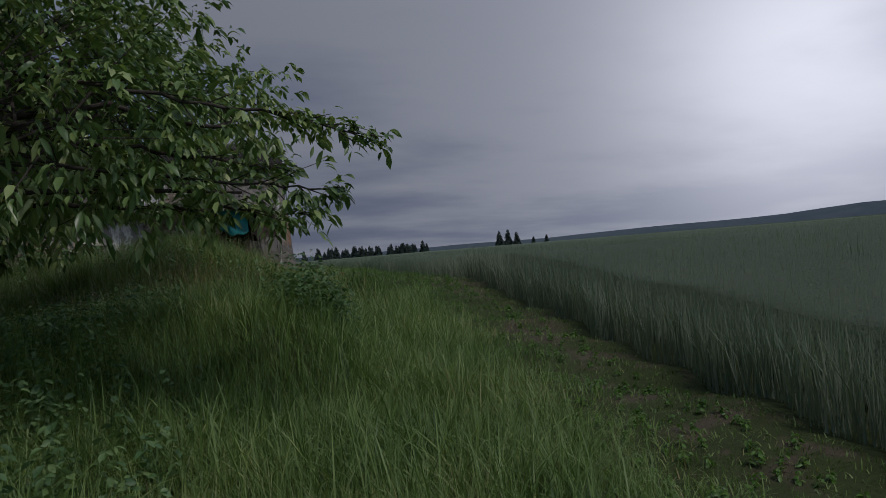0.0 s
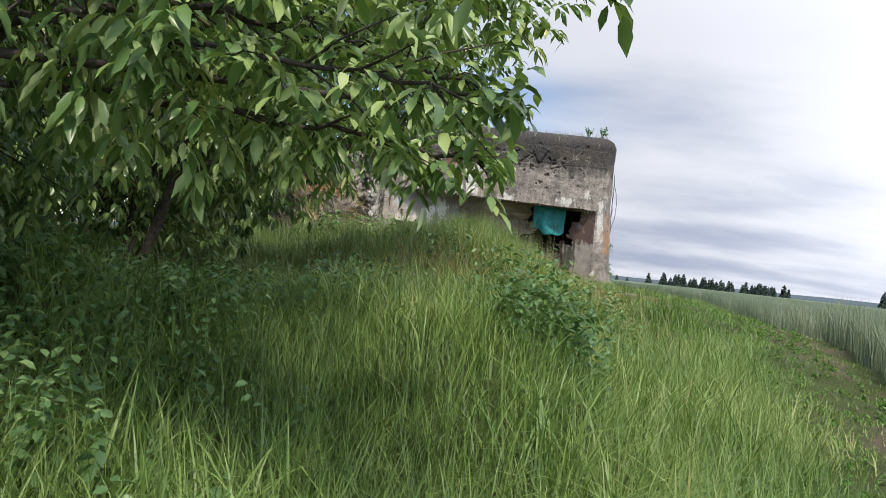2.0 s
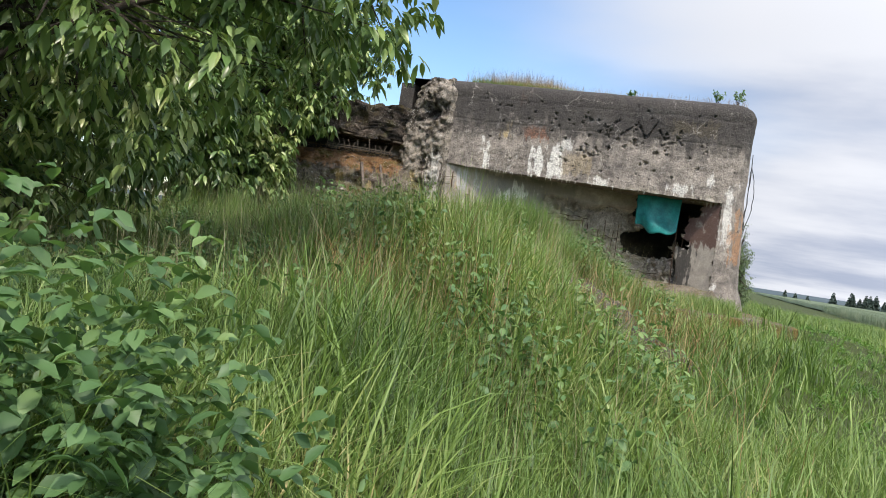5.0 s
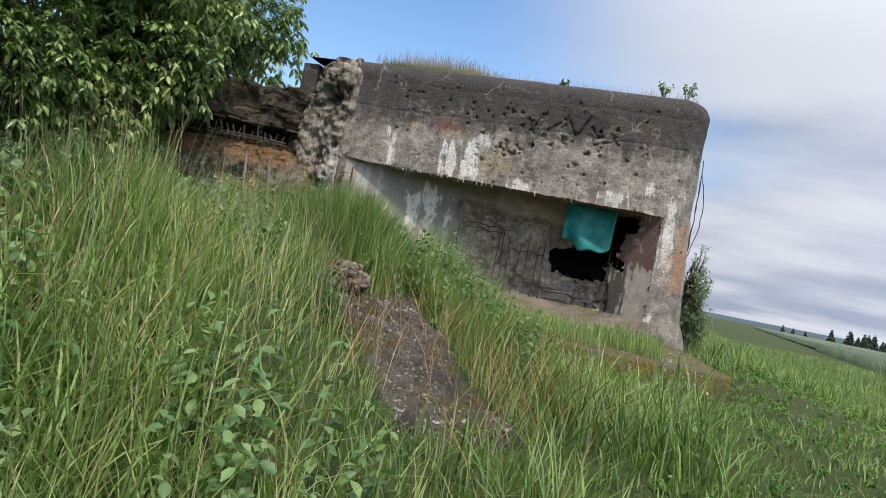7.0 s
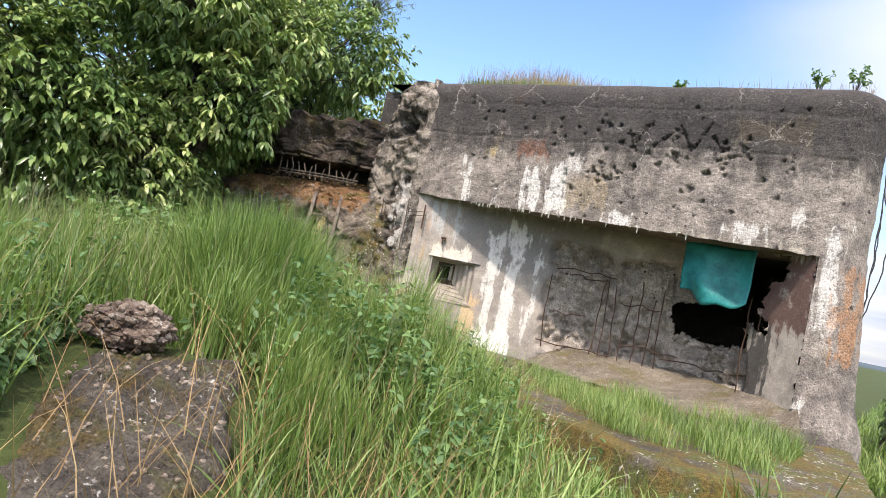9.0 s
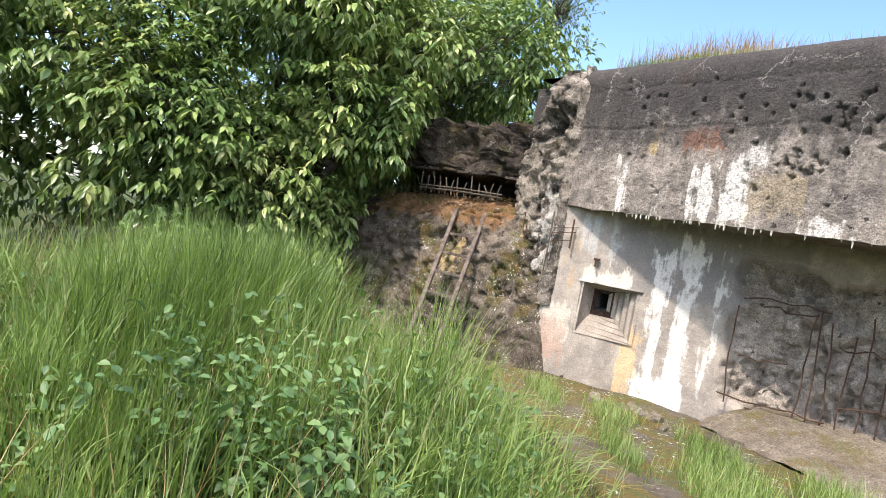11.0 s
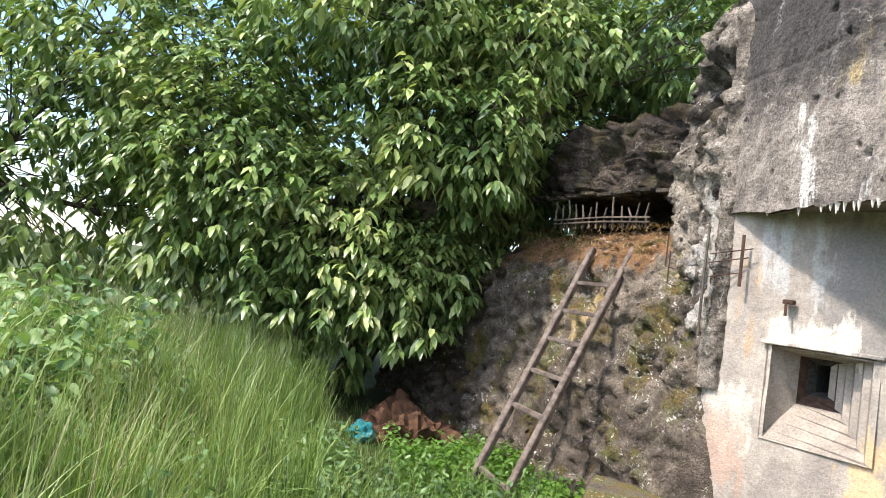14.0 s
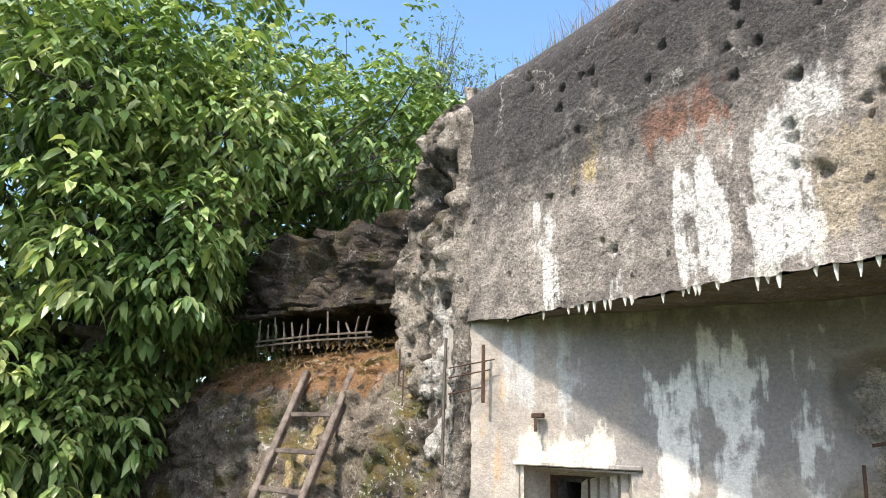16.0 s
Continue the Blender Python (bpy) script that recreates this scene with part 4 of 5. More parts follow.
    keep = clear(x, y) & (edge_x(y) - x > 2.0) & (rng.uniform(size=len(x)) < smooth(0.35, 0.8, clumped(x, y, rng, 0.6)))
    x, y = x[keep], y[keep]
    ob = blades("arching_grass", x, y, land(x, y), rng.uniform(0.35, 0.62, len(x)) * trodden(x, y), rng.uniform(0.008, 0.015, len(x)), GRASS, 34, 0.45, 1.1, 4)
    tagged(ob, "broad arching grass blades in clumps", "grass", kind="stuff")
    # thin stalks with seed heads
    x, y, rng = scatter(4500, -4.0, 5.2, -11.0, -3.0, 23)
    keep = clear(x, y) & (rng.uniform(size=len(x)) < smooth(5.0, 3.2, x))
    x, y = x[keep], y[keep]
    h = rng.uniform(0.55, 0.95, len(x))
    ob = blades("seed_stalks", x, y, land(x, y), h, np.full(len(x), 0.0034), SEED, 24, 0.25, 0.35, 3)
    tagged(ob, "pale seeding grass stalks on the mound", "grass", kind="stuff")
    # dry straw near the block and on the mound
    x, y, rng = scatter(16000, 0.0, 5.2, -10.5, -3.0, 25)
    keep = rng.uniform(size=len(x)) < 0.35 * np.exp(-(((x - 4.35) / 0.7) ** 2 + ((y + 6.0) / 0.9) ** 2)) + 0.9 * np.exp(-(((x - 2.5) / 0.8) ** 2 + ((y + 9.2) / 0.6) ** 2)) + 0.05
    x, y = x[keep], y[keep]
    ob = blades("dry_straw", x, y, land(x, y) + 0.05, rng.uniform(0.25, 0.6, len(x)), np.full(len(x), 0.005), STRAW, 26, 0.9, 0.6, 3)
    tagged(ob, "dry reddish straw round the concrete block", "dry grass", kind="stuff")
    # turf on the ledge
    x, y, rng = scatter(34000, 0.3, 5.6, -2.8, -0.1, 27)
    out = -0.88 - 0.52 * x
    keep = (y > out + 0.45) & (y < -0.45) & (rng.uniform(size=len(x)) < smooth(0.30, 0.70, clumped(x, y, rng, 1.3))) & (x > 0.6)
    x, y = x[keep], y[keep]
    ob = blades("ledge_grass", x, y, np.full(len(x), 0.10), rng.uniform(0.06, 0.20, len(x)) * (1 + 0.5 * smooth(3.0, 4.5, x)), np.full(len(x), 0.005), GRASS, 28, 0.5, 0.6, 3)
    tagged(ob, "short grass growing on the mossy ledge", "grass", kind="stuff")
    # dry litter and tufts on the sill of the wing wall
    k, w, rng = scatter(800, 0.0, 1.0, 0.2, 1.0, 35)
    x, y = -0.9 - 2.2 * k - 0.33 * w * -0.3, -0.29 - 0.75 * k + 0.94 * (w - 0.15)
    ob = blades("sill_litter", x, y, 1.86 + 0.30 * smooth(0.1, 0.9, w), rng.uniform(0.02, 0.06, len(x)), np.full(len(x), 0.006), STRAW, 36, 2.6, 0.8, 2)
    tagged(ob, "dry reddish litter on the mossy wall top", "dry grass", kind="stuff")
    # turf on the roof
    x, y, rng = scatter(14000, 0.0, 5.5, 0.30, 1.6, 29)
    keep = rng.uniform(size=len(x)) < 0.25 + 0.75 * smooth(2.6, 1.6, x) * smooth(0.2, 0.8, x)
    x, y = x[keep], y[keep]
    h = rng.uniform(0.08, 0.30, len(x)) * (0.7 + 0.8 * smooth(2.6, 1.4, x))
    ob = blades("roof_grass", x, y, np.full(len(x), TOP - 0.02), h, np.full(len(x), 0.005), STRAW, 30, 0.4, 0.5, 3)
    tagged(ob, "thin yellowish grass on the bunker roof", "grass", kind="stuff")
    x, y, rng = scatter(12000, 0.2, 3.4, 0.26, 1.2, 31)
    ob = blades("roof_turf", x, y, np.full(len(x), TOP - 0.02), rng.uniform(0.04, 0.13, len(x)) * (0.5 + 0.9 * smooth(2.6, 1.2, x)), np.full(len(x), 0.006), GRASS, 32, 0.6, 0.6, 2)
    tagged(ob, "green turf on the bunker roof", "grass", kind="stuff")


meadow()


def crop():
    x, y, rng = scatter(76000, 0.0, 1.0, -24.0, 60.0, 41)
    y = -24.0 + 84.0 * rng.uniform(0, 1, len(x)) ** 1.5
    x = edge_x(y) + 14.0 * rng.uniform(0, 1, len(x)) ** 2.0 + 0.06 * np.sin(y * 5)
    h = rng.uniform(0.60, 0.86, len(x))
    ob = blades("cereal_crop", x, y, land(x, y), h, np.full(len(x), 0.012), CROP, 42, 0.14, 0.35, 2)
    tagged(ob, "field of green unripe cereal", "crop", kind="stuff")
    x, y, rng = scatter(45000, 0, 1, 0, 1, 43)
    d = 6 + 90 * rng.uniform(0, 1, len(x)) ** 1.6
    y = -20 + 110 * rng.uniform(0, 1, len(x)) ** 1.2
    x = edge_x(y) + d * 0.8
    ob = blades("cereal_crop_far", x, y, land(x, y) + 0.3, rng.uniform(0.35, 0.55, len(x)), np.full(len(x), 0.022), CROP, 44, 0.14, 0.35, 2)
    tagged(ob, "field of green unripe cereal", "crop", kind="stuff")
    ys = np.concatenate([np.linspace(-60, 30, 91), np.linspace(34, 260, 30)])
    rows = []
    for yy in ys:
        e = float(edge_x(yy)) + 0.5
        row = [(e + d, yy, float(land(e, yy)) + (0.10 if d == 0 else 0.60 + 0.06 * rough3((e + d, yy, 0), 0.8, 3))) for d in [0, 0.25] + [0.7 * 1.13**i for i in range(44)]]
        rows.append(row)
    ob = part("cereal_canopy", sheet(rows), FARCROP, None, "dense canopy of the green cereal field", True)
    tagged(ob, category="crop", kind="stuff")


crop()


def leaves(name, origin, aim, size, mat, seed, droop=0.35, wide=0.50):
    """Leaves: folded, curved blades at origins, pointing along aim."""
    rng = np.random.default_rng(seed)
    n = len(origin)
    aim = aim / np.linalg.norm(aim, axis=1, keepdims=True)
    side = np.cross(aim, np.array([0, 0, 1.0]) + 0.5 * rng.normal(size=(n, 3)))
    side /= np.linalg.norm(side, axis=1, keepdims=True) + 1e-9
    up = np.cross(side, aim)
    L, W = size[:, None], size[:, None] * wide * 0.5

    def at(k, s, fold):
        bend = -droop * k * k * L * np.array([0, 0, 1.0])
        return origin + aim * L * k + side * W * s + up * W * fold + bend

    vs = [at(0, 0, 0), at(0.35, 0, 0), at(0.35, -0.75, 0.32), at(0.35, 0.75, 0.32), at(0.7, 0, 0), at(0.7, -0.92, 0.36), at(0.7, 0.92, 0.36), at(1, 0, 0)]
    verts = np.stack(vs, 1).reshape(-1, 3)
    b = np.arange(n)[:, None] * 8
    tris = np.concatenate([b + np.array(t) for t in ((0, 1, 2), (0, 3, 1), (4, 7, 5), (4, 6, 7))])
    quads = np.concatenate([b + np.array(t) for t in ((1, 4, 5, 2), (1, 3, 6, 4))])
    return array_mesh(name, verts, [tris, quads], mat)


def tufts(centres, outward, rng, per=7, size=0.15):
    """Drooping bunches of leaves at twig ends."""
    n = len(centres)
    o = np.repeat(centres, per, 0) + rng.normal(size=(n * per, 3)) * 0.025
    turn = rng.uniform(0, math.tau, n * per)
    a = np.stack([np.cos(turn), np.sin(turn), rng.uniform(-0.35, 0.35, n * per)], -1) + np.repeat(outward, per, 0) * 0.7
    return o, a, size * rng.uniform(0.6, 1.15, n * per)


PATH_PTS = np.array([e for _, e, _, _ in PATH])


def tree(label, foot, lobes, count, seed, size=0.13, per=9, trunks=((0, 0),), radius=0.10, mat=None, inner=0.5, clearance=0.75):
    """A tree: trunks, limbs to each lobe of the crown, twigs, and bunches of leaves through the lobes."""
    rng = np.random.default_rng(seed)
    foot = (foot[0], foot[1], float(land(foot[0], foot[1])) - 0.1)
    ob = thing("tree", label, "tree", foot)
    shift = Vector(foot)
    weights = np.array([r[0] * r[1] + r[1] * r[2] + r[0] * r[2] for _, r in lobes])
    picks = rng.choice(len(lobes), count, p=weights / weights.sum())
    d = rng.normal(size=(count, 3))
    d /= np.linalg.norm(d, axis=1, keepdims=True)
    wob = 1 + 0.28 * np.sin(d[:, 0] * 5 + picks) * np.cos(d[:, 1] * 6 + picks * 2) + 0.15 * np.sin(d[:, 2] * 9 + picks)
    rr = (1 - inner * rng.uniform(0, 1, count) ** 1.7) * wob
    cs, rs = np.array([c for c, _ in lobes]), np.array([r for _, r in lobes])
    pos = cs[picks] + d * rs[picks] * rr[:, None]
    ok = pos[:, 2] > land(pos[:, 0], pos[:, 1]) + 0.25
    near = np.min(np.linalg.norm(pos[:, None] - PATH_PTS[None], axis=2), axis=1)
    ok &= near > clearance
    ok &= ~((pos[:, 0] > -1.0) & (pos[:, 0] < 6) & (pos[:, 1] > -0.25) & (pos[:, 2] < 4.0))
    ok &= ~((pos[:, 1] > -0.55 + 0.35 * (pos[:, 0] + 2.0)) & (pos[:, 2] < 3.1) & (pos[:, 0] > -3.2) & (pos[:, 0] < 1.0))
    pos, d, picks = pos[ok], d[ok], picks[ok]
    o, a, s = tufts(pos, d, rng, per, size)
    crown = leaves("crown", o - np.array(foot), a, s, mat or LEAF, seed + 1, 0.75, 0.50)
    crown.parent = ob
    r = random.Random(seed)
    bm = bmesh.new()
    tops = []
    for dx, dy in trunks:
        c = sum((Vector(c) for c, _ in lobes), Vector()) / len(lobes)
        end = Vector((foot[0] + dx * 3 + (c.x - foot[0]) * 0.5, foot[1] + dy * 3 + (c.y - foot[1]) * 0.5, c.z + 0.3))
        start = Vector((foot[0] + dx, foot[1] + dy, foot[2] - 0.05))
        pts = [start.lerp(end, k) + Vector((r.uniform(-1, 1), r.uniform(-1, 1), 0)) * 0.07 * (0 < k) - shift for k in np.linspace(0, 1, 7)]
        tube(bm, pts, [radius * (1 - 0.6 * k) for k in np.linspace(0, 1, 7)], 8)
        tops.append([p + shift for p in pts])
    part("trunk", bm, BARK, ob, "dark furrowed trunk", True)
    bm = bmesh.new()
    joints = []
    for i, (c, rad) in enumerate(lobes):
        t = tops[i % len(tops)]
        begin = t[3 + i % 3]
        end = Vector(c) + Vector([q * r.uniform(-0.2, 0.2) for q in rad])
        mid = begin.lerp(end, 0.5) + Vector((0, 0, 0.25 * r.random()))
        pts = [begin.lerp(mid, k * 2) if k < 0.5 else mid.lerp(end, k * 2 - 1) for k in np.linspace(0, 1, 8)]
        pts = [p + Vector((r.uniform(-1, 1), r.uniform(-1, 1), r.uniform(-1, 1))) * 0.04 for p in pts]
        tube(bm, [p - shift for p in pts], [radius * 0.5 * (1 - 0.7 * k) for k in np.linspace(0, 1, 8)], 6)
        joints.append(pts)
    part("limb_work", bm, BARK, ob, "", True)
    bm = bmesh.new()
    for k in range(0, len(pos), max(1, len(pos) // 420)):
        j = joints[picks[k]]
        begin = j[r.randrange(3, 8)]
        end = Vector(pos[k])
        mid = begin.lerp(end, 0.5) + Vector((r.uniform(-1, 1), r.uniform(-1, 1), r.uniform(0, 1))) * 0.10
        tube(bm, [begin - shift, mid - shift, end - shift], [0.014, 0.009, 0.003], 4)
    part("twig_work", bm, BARK, ob)
    return ob


tree("broad cherry tree with drooping green leaves over the path", (-1.4, -14.6), (
    # high lobes near y -17 are unseen, added to shade the left leaves
    ((1.3, -14.9, 1.6), (0.9, 0.7, 1.0)), ((-0.4, -14.8, 2.0), (1.6, 1.6, 1.5)), ((-1.8, -15.2, 2.4), (1.8, 2.0, 1.9)), ((1.4, -13.0, 2.2), (1.4, 1.4, 1.1)), ((-1.6, -17.5, 3.7), (2.0, 1.3, 0.8)), ((-0.3, -17.0, 4.2), (1.5, 1.2, 0.7)), ((2.25, -15.1, 0.90), (0.55, 0.25, 0.14)), ((2.45, -15.0, 1.42), (0.65, 0.25, 0.14)),
    ((0.6, -13.8, 3.4), (1.7, 1.8, 1.2)), ((2.6, -12.7, 2.2), (0.7, 0.5, 0.3)), ((-1.5, -13.2, 0.9), (1.5, 1.5, 0.9))), 5600, 101, size=0.10, per=7, radius=0.07, clearance=1.9, trunks=((0, 0), (0.4, 0.3), (-0.4, 0.2)))
def bough(points, parent, seed, leaf=0.085):
    """A leafy branch of its tree: a bent stem with short twigs that end in bunches of leaves."""
    rng = np.random.default_rng(seed)
    shift = np.array(parent.location)
    pts = [np.array(p) - shift for p in points]
    line = [pts[i] + (pts[i + 1] - pts[i]) * k for i in range(len(pts) - 1) for k in np.linspace(0, 1, 8, endpoint=False)] + [pts[-1]]
    line = [p + rng.normal(size=3) * 0.012 for p in line]
    bm = bmesh.new()
    tube(bm, [Vector(p) for p in line], list(np.linspace(0.018, 0.004, len(line))), 6)
    ends, way = [line[-1]], [line[-1] - line[-3]]
    for i in range(5, len(line) - 1):
        for _ in range(2):
            d = (line[i + 1] - line[i]) / np.linalg.norm(line[i + 1] - line[i]) + rng.normal(size=3) * 0.65
            e = line[i] + d * rng.uniform(0.08, 0.24) * (1.25 - 0.7 * i / len(line))
            tube(bm, [Vector(line[i]), Vector((line[i] + e) / 2 + rng.normal(size=3) * 0.01), Vector(e)], [0.006, 0.004, 0.002], 4)
            ends += [e, (line[i] + e) / 2]
            way += [d, d]
    part("bough", bm, BARK, parent, "", True)
    way = np.array(way)
    o, a, sz = tufts(np.array(ends), way / np.linalg.norm(way, axis=1, keepdims=True), rng, 6, leaf)
    leaves("bough_leaves", o, a, sz, LEAF, seed + 1, 0.55, 0.48).parent = parent


near_tree = bpy.data.objects["tree"]
bough(((0.2, -14.6, 2.0), (1.4, -15.3, 1.62), (2.3, -15.7, 1.4), (3.0, -15.8, 1.2)), near_tree, 501, 0.085)
bough(((0.2, -14.6, 1.5), (1.4, -15.1, 1.12), (2.2, -15.4, 0.98), (2.84, -15.5, 0.90)), near_tree, 503, 0.085)
bough(((0.4, -14.6, 1.5), (1.6, -14.9, 1.3), (2.3, -14.7, 1.2), (2.7, -14.6, 1.15)), near_tree, 513)
bough(((0.4, -14.6, 1.0), (1.6, -14.9, 0.9), (2.3, -15.0, 0.82), (2.75, -14.9, 0.78)), near_tree, 515)
tree("bushy cherry tree with dense leaves beside the mound", (-1.6, -9.6), (
    ((0.2, -9.6, 2.2), (1.7, 1.5, 1.4)), ((-1.5, -9.6, 2.6), (2.0, 2.0, 2.0)), ((1.6, -9.4, 2.9), (1.1, 1.1, 0.9)), ((1.9, -9.0, 2.3), (0.7, 0.7, 0.6)), ((-2.6, -8.8, 0.6), (2.0, 1.6, 0.8)), ((0.4, -9.0, 3.8), (1.8, 1.7, 1.2)), ((-1.4, -8.2, 1.3), (1.6, 1.4, 1.0)), ((-3.0, -10.8, 2.2), (1.8, 1.8, 2.0))), 5400, 111, size=0.115, per=7, radius=0.08, trunks=((0, 0), (0.3, -0.3)))
tree("large cherry tree overhanging the wing wall", (-4.2, -3.0), (
    ((-2.9, -1.7, 3.0), (1.0, 1.0, 1.0)), ((-3.2, -2.7, 1.9), (1.0, 1.2, 1.0)), ((-3.4, -3.9, 2.3), (1.2, 1.3, 1.3)), ((-3.1, -1.0, 4.2), (1.1, 1.2, 1.0)), ((-3.3, 1.0, 4.6), (1.3, 1.0, 1.0)),
    ((-3.3, -2.4, 4.4), (1.4, 1.5, 1.2)), ((-4.6, -4.6, 3.4), (1.6, 1.8, 1.8)), ((-4.6, -1.5, 5.6), (1.8, 1.9, 1.4)), ((-4.2, -0.3, 3.2), (1.2, 1.2, 1.2)), ((-2.75, -1.35, 2.75), (0.55, 0.5, 0.6)), ((-2.45, -1.05, 3.1), (0.45, 0.3, 0.55)), ((-3.0, -2.6, 1.15), (0.8, 1.1, 0.7)), ((-3.0, -1.75, 1.5), (0.6, 0.6, 0.7)), ((-3.9, -1.1, 2.1), (0.8, 0.6, 0.9))), 8200, 121, size=0.14, per=8, trunks=((0, 0), (0.5, 0.4), (-0.3, 0.6)), radius=0.14)
tree("tall leafy tree behind the bunker wing", (-7.0, 2.0), (
    ((-6.0, 1.6, 4.0), (2.0, 2.0, 2.2)), ((-6.8, 2.0, 6.4), (2.0, 2.2, 1.8)), ((-5.0, 3.4, 4.6), (1.6, 1.6, 1.4)), ((-4.7, 0.8, 2.6), (1.2, 1.0, 1.4)), ((-7.5, -0.8, 4.2), (2.4, 2.6, 2.8))), 3600, 131, size=0.16, per=6, radius=0.16)
tree("dense thicket of leafy shrubs under the trees", (-5.5, -7.5), (
    ((-5.2, -7.0, 2.2), (2.0, 2.2, 2.0)), ((-4.6, -10.5, 2.0), (1.8, 2.6, 2.0)), ((-5.0, -14.0, 2.2), (2.0, 2.6, 2.2)), ((-5.5, -6.0, 4.4), (2.2, 2.4, 1.6)), ((-3.2, -17.0, 1.6), (1.6, 1.8, 1.8)), ((-6.0, -3.6, 1.6), (1.8, 2.2, 1.6))), 4600, 141, size=0.17, per=6)
tree("slender birch with fine pale foliage", (-7.6, 4.4), (
    ((-7.5, 4.3, 8.3), (0.9, 0.9, 1.5)), ((-6.7, 5.2, 7.6), (0.9, 0.9, 1.2)), ((-8.2, 4.0, 7.0), (1.0, 1.0, 1.6))), 2200, 151, size=0.07, per=5, radius=0.11, mat=PALELEAF, inner=0.95)
tree("round grey-green shrub behind the bunker corner", (6.02, 4.2), (((6.02, 4.2, 1.10), (0.38, 0.5, 0.72)), ((6.1, 4.5, 0.5), (0.45, 0.6, 0.5))), 900, 161, size=0.06, radius=0.03, mat=PALELEAF)


def weeds(name, label, n, area, seed, height, mat, size=0.08, keep=None):
    """Broad-leaved plants: a stem with leaves in pairs, many of them."""
    x, y, rng = scatter(n, *area, seed)
    ok = clear(x, y) & (edge_x(y) - x > 0.3)
    if keep is not None:
        ok &= keep(x, y, rng)
    x, y = x[ok], y[ok]
    n = len(x)
    h = height * rng.uniform(0.5, 1.1, n)
    tilt = rng.normal(size=(n, 2)) * 0.14
    org, aim, sz = [], [], []
    for k in np.linspace(0.25, 1.0, 6):
        for s in (0, math.pi):
            q = rng.uniform(0, math.tau, n) + s
            z = land(x, y) + h * k
            org.append(np.stack([x + tilt[:, 0] * h * k, y + tilt[:, 1] * h * k, z], -1))
            aim.append(np.stack([np.cos(q), np.sin(q), rng.uniform(-0.5, 0.35, n)], -1))
            sz.append(size * (1.15 - 0.5 * k) * rng.uniform(0.7, 1.2, n))
    ob = leaves(name, np.concatenate(org), np.concatenate(aim), np.concatenate(sz), mat, seed + 1, 0.3, 0.62)
    return tagged(ob, label, "weeds", kind="stuff")


weeds("nettles_under_trees", "dark nettles and brambles in the shade of the trees", 4400, (-5.0, 2.6, -18.5, -8.5), 201, 0.50, WEEDS, 0.090, lambda x, y, r: r.uniform(size=len(x)) < smooth(2.6, 0.0, x - 0.10 * (y + 12)))
weeds("nettles_on_mound", "green nettles among the mound grass", 3200, (-3.0, 4.6, -10.5, -3.0), 211, 0.48, WEEDS, 0.075, lambda x, y, r: (clumped(x, y, r, 0.8) > 0.55) & (trodden(x, y) > 0.8))
weeds("nettle_bush", "dark bushy nettles on the end of the mound", 300, (2.7, 3.85, -13.1, -12.1), 251, 0.62, WEEDS, 0.075, lambda x, y, r: ((x - 3.25) / 0.55) ** 2 + ((y + 12.6) / 0.5) ** 2 < r.uniform(0.3, 1.0, len(x)))
weeds("nettles_by_block", "low green nettles along the concrete block", 700, (2.5, 3.6, -7.0, -5.7), 261, 0.20, WEEDS, 0.07, lambda x, y, r: np.abs((x - 3.95) * 0.69 + (y + 6.6) * 0.724 + 0.76) < 0.28)
weeds("tall_nettles", "dark tall nettles beside the grass clumps", 330, (-0.5, 2.3, -4.7, -3.8), 241, 0.72, WEEDS, 0.115)
weeds("ledge_foot_nettles", "green nettles at the end of the mossy ledge", 260, (-0.6, 1.7, -2.9, -1.0), 271, 0.32, WEEDS, 0.075, lambda x, y, r: clumped(x, y, r, 1.5) > 0.45)
weeds("shoulder_nettles", "tall dark nettles on the shoulder of the mound", 360, (2.5, 4.2, -5.6, -4.2), 281, 0.62, WEEDS, 0.07, lambda x, y, r: ((x - 3.3) / 0.75) ** 2 + ((y + 4.9) / 0.55) ** 2 < r.uniform(0.3, 1.0, len(x)))
weeds("ground_ivy", "bright creeping plants at the foot of the wing wall", 700, (-2.3, -0.2, -2.0, -0.6), 221, 0.22, BRIGHT, 0.07)
weeds("track_weeds", "low weeds along the soil track", 3600, (2.5, 9.0, -19.0, 4.0), 231, 0.09, BRIGHT, 0.045, lambda x, y, r: np.abs(edge_x(y) - x - 1.6) < 1.2)


# ---- ladder ----
def ladder():
    ob = thing("ladder", "old grey wooden ladder leaning on the wing wall", "ladder", (-0.5, -1.38, -0.12))
    at = Vector(ob.location)
    bl, br, tl, tr = Vector((-0.74, -1.44, -0.10)), Vector((-0.34, -1.30, -0.16)), Vector((-1.66, -0.36, 1.88)), Vector((-1.36, -0.10, 1.90))

    def plank(name, a, b, w, t, label=""):
        bm = bmesh.new()
        d = (b - a)
        m = Matrix.Translation((a + b) / 2 - at) @ d.to_track_quat("Z", "Y").to_matrix().to_4x4()
        box(bm, m, w, t, d.length, 0.006, 2)
        return part(name, bm, OLDWOOD, ob, label)

    plank("rail", bl, tl, 0.05, 0.065)
    plank("rail", br, tr, 0.05, 0.065)
    for k in (0.06, 0.30, 0.44, 0.575, 0.70, 0.83):
        plank("rung", bl.lerp(tl, k), br.lerp(tr, k), 0.045, 0.035)


ladder()


